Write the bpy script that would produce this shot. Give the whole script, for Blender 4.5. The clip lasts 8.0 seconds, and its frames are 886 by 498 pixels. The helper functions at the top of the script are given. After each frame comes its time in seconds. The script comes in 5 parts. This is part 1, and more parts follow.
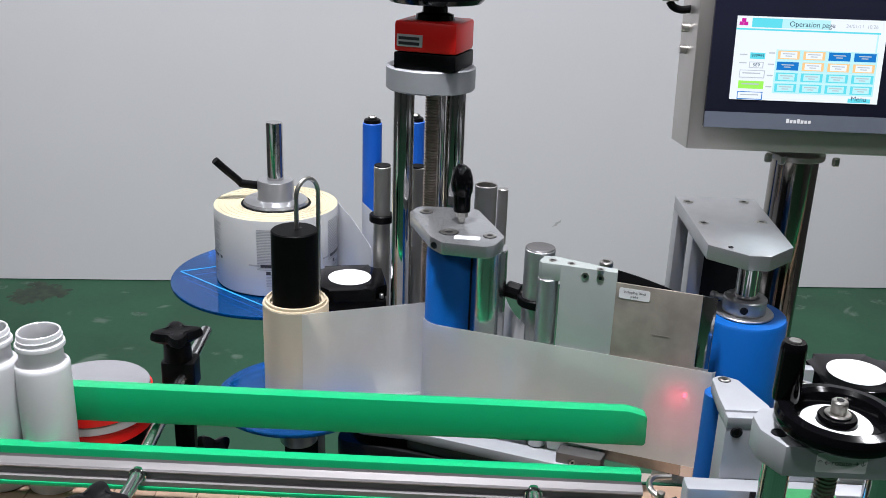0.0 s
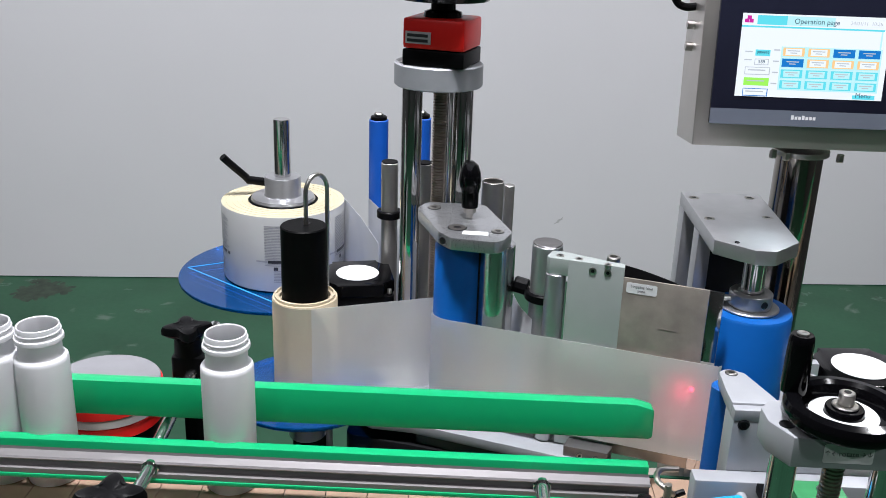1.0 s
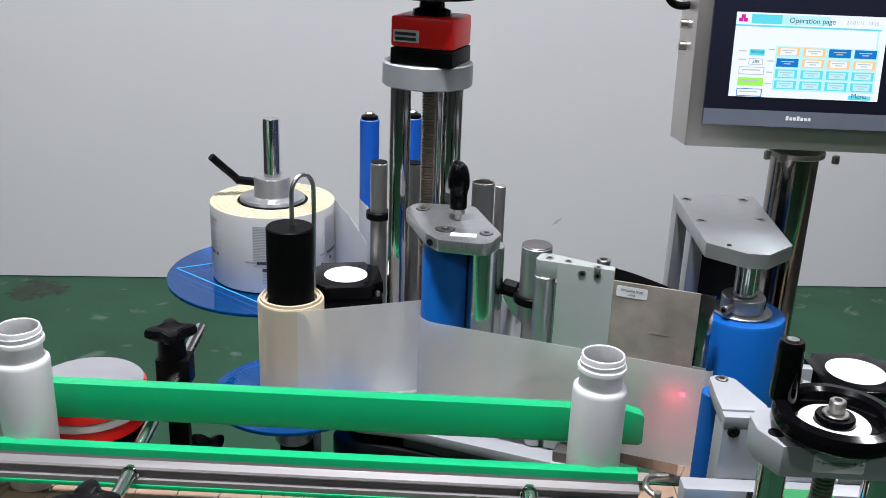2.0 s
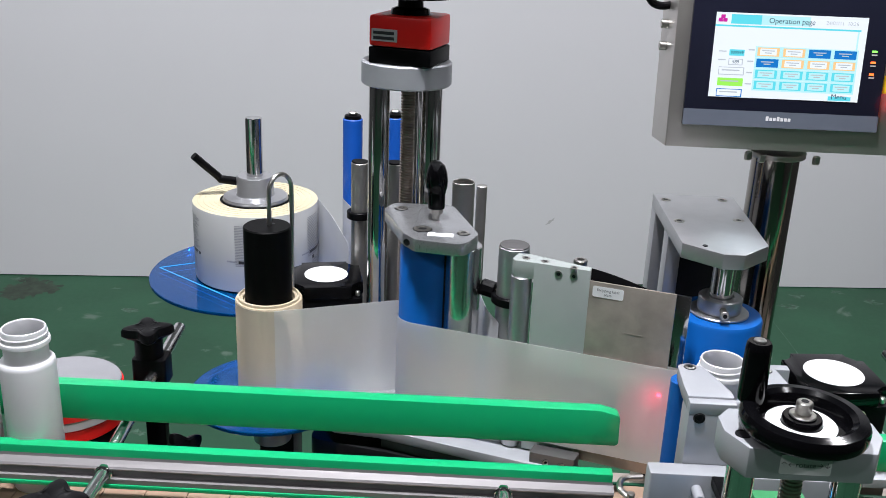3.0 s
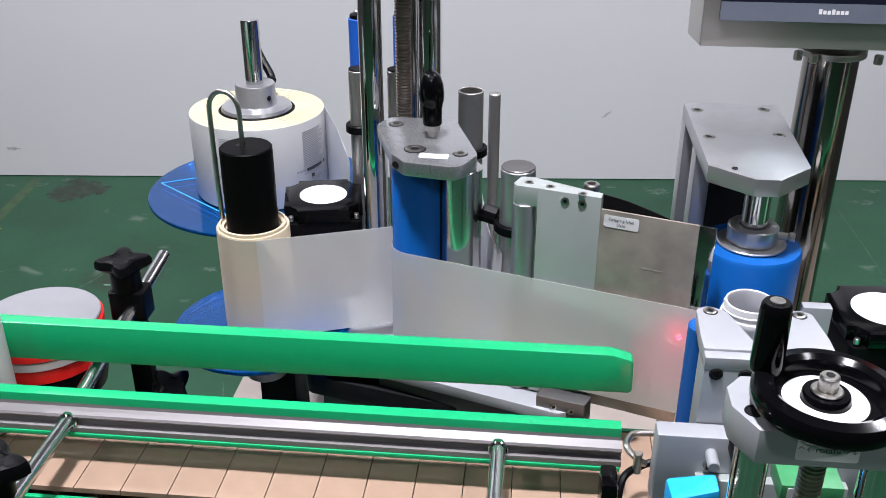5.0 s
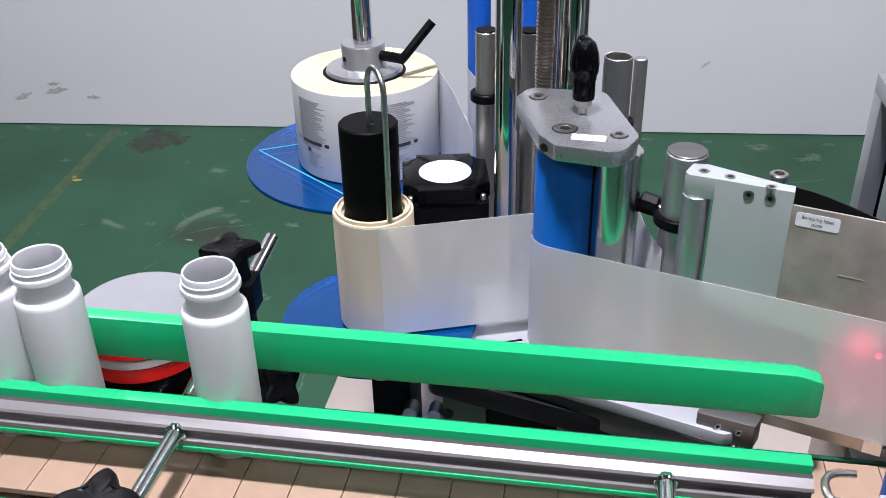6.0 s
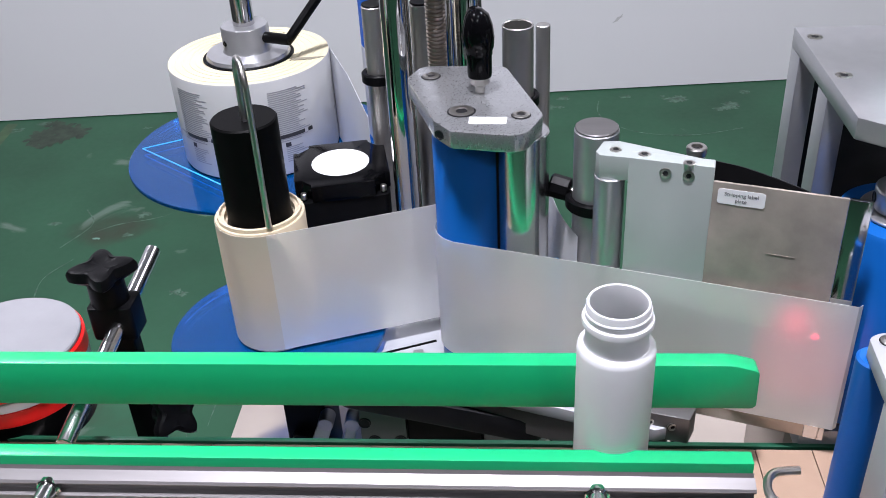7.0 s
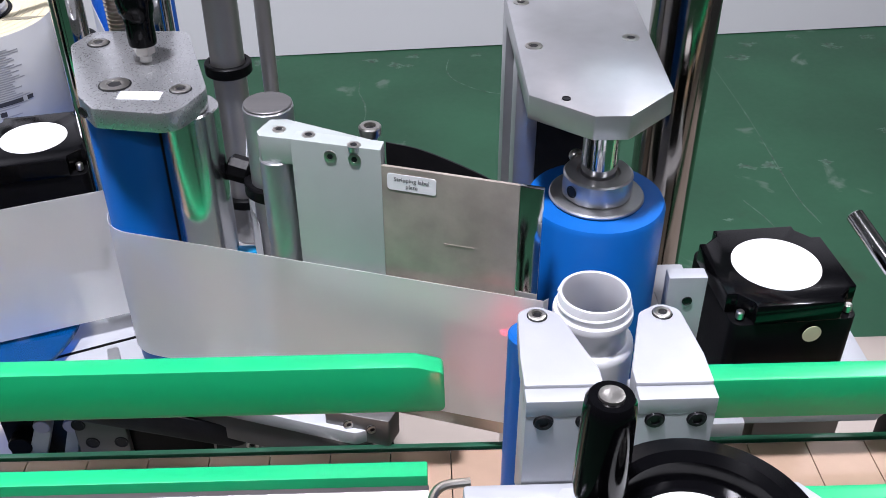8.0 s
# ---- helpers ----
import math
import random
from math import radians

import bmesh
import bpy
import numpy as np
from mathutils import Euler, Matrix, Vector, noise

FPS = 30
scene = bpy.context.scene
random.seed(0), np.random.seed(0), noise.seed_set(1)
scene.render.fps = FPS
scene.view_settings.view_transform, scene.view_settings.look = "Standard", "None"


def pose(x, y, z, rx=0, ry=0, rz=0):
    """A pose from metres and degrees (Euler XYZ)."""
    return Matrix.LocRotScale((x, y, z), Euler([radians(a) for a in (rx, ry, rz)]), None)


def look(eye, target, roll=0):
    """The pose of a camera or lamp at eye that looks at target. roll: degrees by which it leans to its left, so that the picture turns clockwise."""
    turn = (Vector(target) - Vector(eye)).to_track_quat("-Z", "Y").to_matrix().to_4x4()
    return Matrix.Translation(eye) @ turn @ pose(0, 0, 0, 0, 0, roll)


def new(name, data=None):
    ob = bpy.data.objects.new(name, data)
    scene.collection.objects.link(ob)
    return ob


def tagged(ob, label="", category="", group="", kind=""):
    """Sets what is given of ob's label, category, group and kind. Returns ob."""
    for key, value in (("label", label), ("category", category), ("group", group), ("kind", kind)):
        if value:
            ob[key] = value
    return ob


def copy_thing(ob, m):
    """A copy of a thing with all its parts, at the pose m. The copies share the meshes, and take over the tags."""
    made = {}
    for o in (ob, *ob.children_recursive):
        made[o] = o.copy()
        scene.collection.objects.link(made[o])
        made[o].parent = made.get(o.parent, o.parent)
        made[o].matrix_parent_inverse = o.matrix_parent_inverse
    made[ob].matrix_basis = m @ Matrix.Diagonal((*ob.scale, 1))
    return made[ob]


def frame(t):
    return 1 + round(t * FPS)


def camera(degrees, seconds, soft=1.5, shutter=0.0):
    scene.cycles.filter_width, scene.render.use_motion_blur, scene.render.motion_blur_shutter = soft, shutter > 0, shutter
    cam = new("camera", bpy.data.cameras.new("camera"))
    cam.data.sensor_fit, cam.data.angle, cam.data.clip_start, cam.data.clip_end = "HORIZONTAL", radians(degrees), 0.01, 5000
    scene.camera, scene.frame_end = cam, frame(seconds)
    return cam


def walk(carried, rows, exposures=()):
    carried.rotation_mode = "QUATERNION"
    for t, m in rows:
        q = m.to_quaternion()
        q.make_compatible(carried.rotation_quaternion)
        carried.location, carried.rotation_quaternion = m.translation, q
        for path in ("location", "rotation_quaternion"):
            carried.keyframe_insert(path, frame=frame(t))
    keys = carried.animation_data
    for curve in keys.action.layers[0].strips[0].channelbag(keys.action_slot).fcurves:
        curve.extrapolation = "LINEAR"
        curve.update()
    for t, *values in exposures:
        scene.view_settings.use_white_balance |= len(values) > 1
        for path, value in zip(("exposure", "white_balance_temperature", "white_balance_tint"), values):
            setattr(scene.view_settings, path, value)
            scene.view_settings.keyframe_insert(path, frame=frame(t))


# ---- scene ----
cam = camera(49.4, 8.0, soft=0.8)
PATH = [
    (0, (-0.0109, -0.0116, 1.2457), (-0.0503, 1.8908, 0.5525), 2.00),
    (0.5, (-0.0140, -0.0176, 1.2458), (-0.0545, 1.8838, 0.5505), 1.90),
    (1, (-0.0192, -0.0206, 1.2459), (-0.0576, 1.8808, 0.5485), 2.00),
    (1.5, (-0.0150, -0.0116, 1.2427), (-0.0554, 1.8898, 0.5454), 2.10),
    (3, (0.0146, -0.0020, 1.2425), (-0.0249, 1.8994, 0.5452), 2.30),
    (3.5, (0.0269, 0.0048, 1.2383), (-0.0117, 1.9010, 0.5279), 2.50),
    (4, (0.0547, 0.0337, 1.2359), (0.0177, 1.9121, 0.4801), 2.40),
    (4.2, (0.0671, 0.0446, 1.2347), (0.0360, 1.9166, 0.4618), 2.60),
    (5.3, (0.0759, 0.1417, 1.2377), (-0.1701, 1.9165, 0.2933), -0.49),
    (5.4, (0.0630, 0.1550, 1.2305), (-0.2024, 1.9261, 0.2842), -0.50),
    (5.5, (0.0521, 0.1714, 1.2273), (-0.2377, 1.9337, 0.2720), -0.91),
    (5.7, (0.0262, 0.1932, 1.2312), (-0.2825, 1.9300, 0.2357), -1.33),
    (6, (0.0001, 0.2098, 1.2240), (-0.3048, 1.9321, 0.2034), -1.23),
    (6.5, (-0.0033, 0.2432, 1.2156), (-0.2690, 1.9554, 0.1666), -0.82),
    (6.7, (-0.0021, 0.2563, 1.2154), (-0.2233, 1.9666, 0.1531), -2.00),
    (7, (0.0146, 0.2853, 1.2080), (-0.1481, 1.9871, 0.1213), -3.28),
    (7.2, (0.0322, 0.3031, 1.1996), (-0.0872, 1.9959, 0.0957), -3.06),
    (7.5, (0.0699, 0.3196, 1.1942), (0.0170, 1.9956, 0.0589), -2.24),
    (7.7, (0.0975, 0.3322, 1.1890), (0.1062, 2.0029, 0.0443), -1.11),
    (8, (0.1505, 0.3535, 1.1865), (0.2035, 2.0070, 0.0177), -0.09),
]
walk(cam, [(t, look(eye, target, roll)) for t, eye, target, roll in PATH],
     exposures=[(0, 0.0, 6500, 10), (4.2, 0.0, 6500, 10), (5.4, 0.2, 6400, 15), (8, 0.2, 6300, 16)])

# ---- exposure and light ----
scene.view_settings.exposure = 0.0
world = bpy.data.worlds.new("world")
scene.world = world
world.use_nodes = True
world.node_tree.nodes["Background"].inputs[0].default_value = (0.9, 0.95, 1.0, 1)
world.node_tree.nodes["Background"].inputs[1].default_value = 0.3

# first is the overhead key; the other five are unseen fills, added
LAMPS = [(-0.15, 0.52, 2.85), (1.1, 0.5, 2.85), (-1.4, -1.2, 2.85), (1.4, -1.2, 2.85), (-1.7, 2.0, 2.85), (1.4, 2.1, 2.85)]
POWER = [82, 8, 16, 16, 24, 24]
for (lx, ly, lz), watts in zip(LAMPS, POWER):
    data = bpy.data.lights.new("unseen_overhead_light", "AREA")
    data.shape, data.size, data.energy = "DISK", 0.2, watts
    data.color = (0.94, 0.945, 1.0)
    lamp = new("unseen_overhead_light", data)
    lamp.matrix_world = pose(lx, ly, lz - 0.03)
# the red light of the label sensor at the rail's end
for target, cone, watts in (((0.193, 0.785, 0.802), 58, 0.09), ((0.2, 0.7825, 0.823), 3.0, 0.42)):
    data = bpy.data.lights.new("sensor_light", "SPOT")
    data.energy, data.spot_size, data.spot_blend, data.shadow_soft_size, data.color = watts, radians(cone), 0.9 if cone > 5 else 0.4, 0.0005, (1.0, 0.04, 0.12)
    lamp = new("sensor_light", data)
    lamp.matrix_world = look((0.164, 0.702, 0.776), target)


# ---- materials ----
def mat(name, color, rough=0.5, metal=0.0, vary=0.06, scale=40.0, bump=0.02, bscale=300.0, coat=0.0, trans=0.0,
        sss=0.0, emit=0.0, stretch=(1, 1, 1), rvary=0.1, ior=1.5, glow=None, random_tint=0.0, spec=0.5):
    m = bpy.data.materials.new(name)
    m.use_nodes = True
    nt = m.node_tree
    b = nt.nodes["Principled BSDF"]
    co = nt.nodes.new("ShaderNodeTexCoord")
    mp = nt.nodes.new("ShaderNodeMapping")
    mp.inputs["Scale"].default_value = stretch
    nt.links.new(co.outputs["Object"], mp.inputs[0])
    big = nt.nodes.new("ShaderNodeTexNoise")
    big.inputs["Scale"].default_value, big.inputs["Detail"].default_value = scale, 6
    fine = nt.nodes.new("ShaderNodeTexNoise")
    fine.inputs["Scale"].default_value, fine.inputs["Detail"].default_value = bscale, 3
    for n in (big, fine):
        nt.links.new(mp.outputs[0], n.inputs["Vector"])
    ramp = nt.nodes.new("ShaderNodeValToRGB")
    c = np.array(color)
    ramp.color_ramp.elements[0].position, ramp.color_ramp.elements[1].position = 0.3, 0.7
    ramp.color_ramp.elements[0].color = (*np.clip(c * (1 - vary), 0, 1), 1)
    ramp.color_ramp.elements[1].color = (*np.clip(c * (1 + vary), 0, 1), 1)
    nt.links.new(big.outputs["Fac"], ramp.inputs[0])
    out = ramp.outputs[0]
    if random_tint:
        info = nt.nodes.new("ShaderNodeObjectInfo")
        hsv = nt.nodes.new("ShaderNodeHueSaturation")
        rng = nt.nodes.new("ShaderNodeMapRange")
        rng.inputs[3].default_value, rng.inputs[4].default_value = 1 - random_tint, 1 + random_tint
        nt.links.new(info.outputs["Random"], rng.inputs[0])
        nt.links.new(rng.outputs[0], hsv.inputs["Value"])
        nt.links.new(out, hsv.inputs["Color"])
        out = hsv.outputs[0]
    nt.links.new(out, b.inputs["Base Color"])
    rr = nt.nodes.new("ShaderNodeMapRange")
    rr.inputs[3].default_value, rr.inputs[4].default_value = max(0.02, rough - rvary * rough), min(1, rough + rvary * rough)
    nt.links.new(fine.outputs["Fac"], rr.inputs[0])
    nt.links.new(rr.outputs[0], b.inputs["Roughness"])
    b.inputs["Metallic"].default_value = metal
    b.inputs["Specular IOR Level"].default_value = spec
    b.inputs["Coat Weight"].default_value = coat
    b.inputs["Transmission Weight"].default_value = trans
    b.inputs["IOR"].default_value = ior
    if sss:
        b.inputs["Subsurface Weight"].default_value = sss
        b.inputs["Subsurface Radius"].default_value = (0.004, 0.004, 0.004)
        b.inputs["Subsurface Scale"].default_value = 1.0
    if emit:
        b.inputs["Emission Color"].default_value = (*(glow or color), 1)
        b.inputs["Emission Strength"].default_value = emit
    if bump:
        bp = nt.nodes.new("ShaderNodeBump")
        bp.inputs["Strength"].default_value, bp.inputs["Distance"].default_value = bump, 0.001
        nt.links.new(fine.outputs["Fac"], bp.inputs["Height"])
        nt.links.new(bp.outputs[0], b.inputs["Normal"])
    return m


ALU = mat("anodised_aluminium", (0.45, 0.455, 0.47), 0.32, 0.8, 0.05, 60, 0.0, 900)
ALU_POLISHED = mat("polished_aluminium_plate", (0.48, 0.49, 0.505), 0.28, 0.85, 0.04, 60, 0.0, 900)
ALU_WHITE = mat("bead_blasted_aluminium", (0.37, 0.38, 0.405), 0.48, 0.35, 0.04, 50, 0.05, 1500)
ALU_FACE = mat("milled_aluminium_face", (0.42, 0.46, 0.445), 0.4, 0.4, 0.04, 30, 0.05, 900)
CHROME = mat("polished_chrome", (0.66, 0.65, 0.65), 0.1, 1.0, 0.02, 20, 0.0)
CHROME_SATIN = mat("satin_chrome", (0.7, 0.7, 0.71), 0.2, 1.0, 0.03, 40, 0.02, 900)
EDGE_LIGHT = mat("pale_blue_edge", (0.04, 0.4, 0.8), 0.3, 0.0, 0.05, 60, 0.0)
LID_GREY = mat("grey_drum_lid", (0.22, 0.22, 0.235), 0.45, 0.0, 0.05, 40, 0.03, 400)
STEEL = mat("stainless_steel", (0.55, 0.53, 0.5), 0.3, 1.0, 0.06, 30, 0.05, 800, stretch=(1, 1, 0.05))
STEEL_BOX = mat("brushed_stainless_box", (0.56, 0.53, 0.5), 0.36, 0.9, 0.06, 12, 0.05, 700, stretch=(0.05, 1, 1))
PLATE_STEEL = mat("worn_sheet_steel", (0.42, 0.37, 0.325), 0.42, 0.6, 0.16, 45, 0.08, 500, rvary=0.3)
TUBE_STEEL = mat("satin_tube", (0.4, 0.39, 0.375), 0.42, 0.9, 0.04, 40, 0.0, 900)
SCREW_STEEL = mat("threaded_steel", (0.36, 0.31, 0.27), 0.35, 1.0, 0.1, 200, 0.0)
POST_STEEL = mat("dark_polished_stainless", (0.3, 0.275, 0.25), 0.12, 1.0, 0.05, 30, 0.0)
BLACK = mat("black_plastic", (0.0025, 0.0025, 0.003), 0.38, 0.0, 0.2, 80, 0.08, 700, spec=0.1)
BLACK_GLOSS = mat("black_bakelite", (0.002, 0.002, 0.0025), 0.12, 0.0, 0.1, 60, 0.0, spec=0.16)
BLACK_MATTE = mat("black_anodised", (0.002, 0.002, 0.0022), 0.45, 0.0, 0.15, 80, 0.04, 1200, spec=0.07)
DARK_STEEL = mat("blackened_steel", (0.014, 0.014, 0.016), 0.36, 0.4, 0.2, 60, 0.1, 400, spec=0.3)
BLUE = mat("blue_polyurethane", (0.001, 0.09, 0.36), 0.42, 0.0, 0.06, 30, 0.03, 700, spec=0.35)
BLUE_DEEP = mat("blue_roller_sleeve", (0.003, 0.085, 0.44), 0.45, 0.0, 0.06, 30, 0.03, 700)
GREEN = mat("green_guide_plastic", (0.006, 0.38, 0.145), 0.3, 0.0, 0.03, 15, 0.004, 500, sss=0.12, stretch=(0.2, 1, 1))
ALU_DARK = mat("dark_brushed_aluminium", (0.16, 0.155, 0.155), 0.36, 0.7, 0.1, 60, 0.05, 700, stretch=(0.06, 1, 1))
GREEN_DARK = mat("dark_green_wear_strip", (0.006, 0.07, 0.035), 0.45, 0.0, 0.1, 30, 0.05, 500)
ALU_PROFILE = mat("extruded_aluminium", (0.25, 0.235, 0.24), 0.4, 0.5, 0.08, 60, 0.05, 700, stretch=(0.04, 1, 1))
RED = mat("red_plastic", (0.72, 0.012, 0.01), 0.35, 0.0, 0.05, 40, 0.03, 600)
RED_PAINT = mat("red_band", (0.72, 0.008, 0.006), 0.4, 0.0, 0.06, 60, 0.02, 500)
TAN = mat("tan_chain_plastic", (0.345, 0.232, 0.165), 0.5, 0.0, 0.06, 50, 0.06, 500, random_tint=0.05)
CREAM = mat("cream_backing_paper", (0.5, 0.42, 0.3), 0.4, 0.0, 0.05, 8, 0.02, 200, sss=0.2)
CREAM_EDGE = mat("paper_roll_edge", (0.52, 0.465, 0.32), 0.7, 0.0, 0.08, 25, 0.15, 900)
# the paper edge's cream darkened, to paint the shade in a tear
CREAM_SHADE = mat("shaded_torn_paper", (0.2, 0.18, 0.13), 0.7, 0.0, 0.15, 60, 0.1, 600)
LABEL_WHITE = mat("silver_label_film", (0.47, 0.475, 0.475), 0.35, 0.15, 0.03, 20, 0.02, 300)
PRINT = mat("printing_ink", (0.3, 0.305, 0.32), 0.5, 0.0, 0.1, 300, 0.0)
PRINT_DARK = mat("dark_printing_ink", (0.03, 0.03, 0.035), 0.4, 0.0, 0.1, 300, 0.0)
INK = mat("grey_lettering_ink", (0.13, 0.13, 0.14), 0.5, 0.0, 0.1, 300, 0.0)
STICKER = mat("sticker_paper", (0.74, 0.74, 0.75), 0.45, 0.0, 0.02, 60, 0.02, 400)
WHITE_DISC = mat("white_disc_paper", (0.76, 0.76, 0.76), 0.5, 0.0, 0.02, 60, 0.02, 400)
GREY_TOP = mat("light_grey_lid", (0.43, 0.43, 0.44), 0.45, 0.0, 0.04, 40, 0.03, 400)
BEIGE = mat("beige_cabinet_paint", (0.37, 0.32, 0.28), 0.4, 0.2, 0.06, 10, 0.04, 400)
GREY_BEZEL = mat("grey_bezel", (0.115, 0.13, 0.165), 0.35, 0.0, 0.03, 60, 0.02, 900)
DARK_GLASS = mat("dark_screen_glass", (0.012, 0.013, 0.025), 0.12, 0.0, 0.05, 20, 0.0)
YELLOW = mat("yellow_sign", (0.82, 0.62, 0.02), 0.4, 0.0, 0.03, 60, 0.0)
CYAN_CLIP = mat("sky_blue_plastic", (0.01, 0.36, 0.75), 0.35, 0.0, 0.05, 60, 0.0)
ORANGE_LED = mat("orange_lamp", (1.0, 0.15, 0.03), 0.4, 0, 0, 10, 0.0, emit=2.0)
GREEN_LED = mat("green_lamp", (0.2, 0.9, 0.1), 0.4, 0, 0, 10, 0.0, emit=1.5)
GREEN_BUTTON = mat("green_button", (0.02, 0.7, 0.35), 0.3, 0, 0, 10, 0.0, emit=0.6)
PCB = mat("green_circuit_cover", (0.04, 0.24, 0.09), 0.4, 0.0, 0.1, 90, 0.0)


def screen_mat(name, color, strength=1.0):
    return mat(name, tuple(0.05 * c for c in color), 0.25, 0, 0, 10, 0.0, emit=strength, glow=color)


S_WHITE = screen_mat("screen_white", (0.86, 0.93, 1.0))
S_CYAN = screen_mat("screen_cyan", (0.12, 0.72, 0.85))
S_PALE = screen_mat("screen_pale_cyan", (0.5, 0.88, 0.95))
S_BLUE = screen_mat("screen_blue", (0.01, 0.19, 0.6))
S_ORANGE = screen_mat("screen_orange", (0.95, 0.62, 0.3))
S_GREEN = screen_mat("screen_green", (0.35, 0.9, 0.12))
S_INK = screen_mat("screen_ink", (0.05, 0.12, 0.2), 0.8)
S_GREY = screen_mat("screen_grey", (0.5, 0.55, 0.62))
S_MAGENTA = screen_mat("screen_magenta", (0.6, 0.02, 0.35))


def film_mat(name, color, clear, rough):
    """Thin frosted film: diffuse, letting light and blurred shapes through."""
    m = bpy.data.materials.new(name)
    m.use_nodes = True
    nt = m.node_tree
    nt.nodes.remove(nt.nodes["Principled BSDF"])
    o = nt.nodes["Material Output"]
    d = nt.nodes.new("ShaderNodeBsdfDiffuse")
    t = nt.nodes.new("ShaderNodeBsdfTranslucent")
    r = nt.nodes.new("ShaderNodeBsdfRefraction")
    g = nt.nodes.new("ShaderNodeBsdfGlossy")
    co = nt.nodes.new("ShaderNodeTexCoord")
    nz = nt.nodes.new("ShaderNodeTexNoise")
    nz.inputs["Scale"].default_value, nz.inputs["Detail"].default_value = 30, 6
    nt.links.new(co.outputs["Object"], nz.inputs["Vector"])
    rp = nt.nodes.new("ShaderNodeValToRGB")
    rp.color_ramp.elements[0].color = (*[c * 0.95 for c in color], 1)
    rp.color_ramp.elements[1].color = (*[min(1, c * 1.03) for c in color], 1)
    nt.links.new(nz.outputs["Fac"], rp.inputs[0])
    for n in (d, t):
        nt.links.new(rp.outputs[0], n.inputs["Color"])
    r.inputs["Color"].default_value = (1.0, 1.0, 0.99, 1)
    r.inputs["Roughness"].default_value, r.inputs["IOR"].default_value = rough, 1.02
    g.inputs["Roughness"].default_value = 0.3
    mixes = [nt.nodes.new("ShaderNodeMixShader") for _ in range(3)]
    mixes[0].inputs[0].default_value = 0.36
    nt.links.new(d.outputs[0], mixes[0].inputs[1])
    nt.links.new(t.outputs[0], mixes[0].inputs[2])
    mixes[1].inputs[0].default_value = clear
    nt.links.new(mixes[0].outputs[0], mixes[1].inputs[1])
    nt.links.new(r.outputs[0], mixes[1].inputs[2])
    mixes[2].inputs[0].default_value = 0.08
    nt.links.new(mixes[1].outputs[0], mixes[2].inputs[1])
    nt.links.new(g.outputs[0], mixes[2].inputs[2])
    nt.links.new(mixes[2].outputs[0], o.inputs["Surface"])
    return m


LINER = film_mat("frosted_liner_film", (0.93, 0.92, 0.91), 0.4, 0.36)
LINER_WOUND = film_mat("wound_cream_film", (0.88, 0.81, 0.69), 0.34, 0.36)
BOTTLE_PLASTIC = film_mat("translucent_white_plastic", (0.84, 0.84, 0.855), 0.0, 0.4)
WEB = film_mat("label_web_film", (0.8, 0.81, 0.83), 0.08, 0.4)


def tint_glass(name, color, body):
    """Clear tinted sheet: coloured see-through, a little body colour and a glossy skin."""
    m = bpy.data.materials.new(name)
    m.use_nodes = True
    nt = m.node_tree
    nt.nodes.remove(nt.nodes["Principled BSDF"])
    o = nt.nodes["Material Output"]
    see, dif, glo = (nt.nodes.new("ShaderNodeBsdf" + k) for k in ("Transparent", "Diffuse", "Glossy"))
    see.inputs["Color"].default_value = (*color, 1)
    dif.inputs["Color"].default_value = (*body, 1)
    glo.inputs["Roughness"].default_value = 0.06
    fr = nt.nodes.new("ShaderNodeFresnel")
    fr.inputs["IOR"].default_value = 1.45
    one, two = nt.nodes.new("ShaderNodeMixShader"), nt.nodes.new("ShaderNodeMixShader")
    one.inputs[0].default_value = 0.3
    nt.links.new(see.outputs[0], one.inputs[1])
    nt.links.new(dif.outputs[0], one.inputs[2])
    nt.links.new(fr.outputs[0], two.inputs[0])
    nt.links.new(one.outputs[0], two.inputs[1])
    nt.links.new(glo.outputs[0], two.inputs[2])
    nt.links.new(two.outputs[0], o.inputs["Surface"])
    return m


ACRYLIC = tint_glass("blue_acrylic", (0.08, 0.45, 0.98), (0.0, 0.12, 0.45))


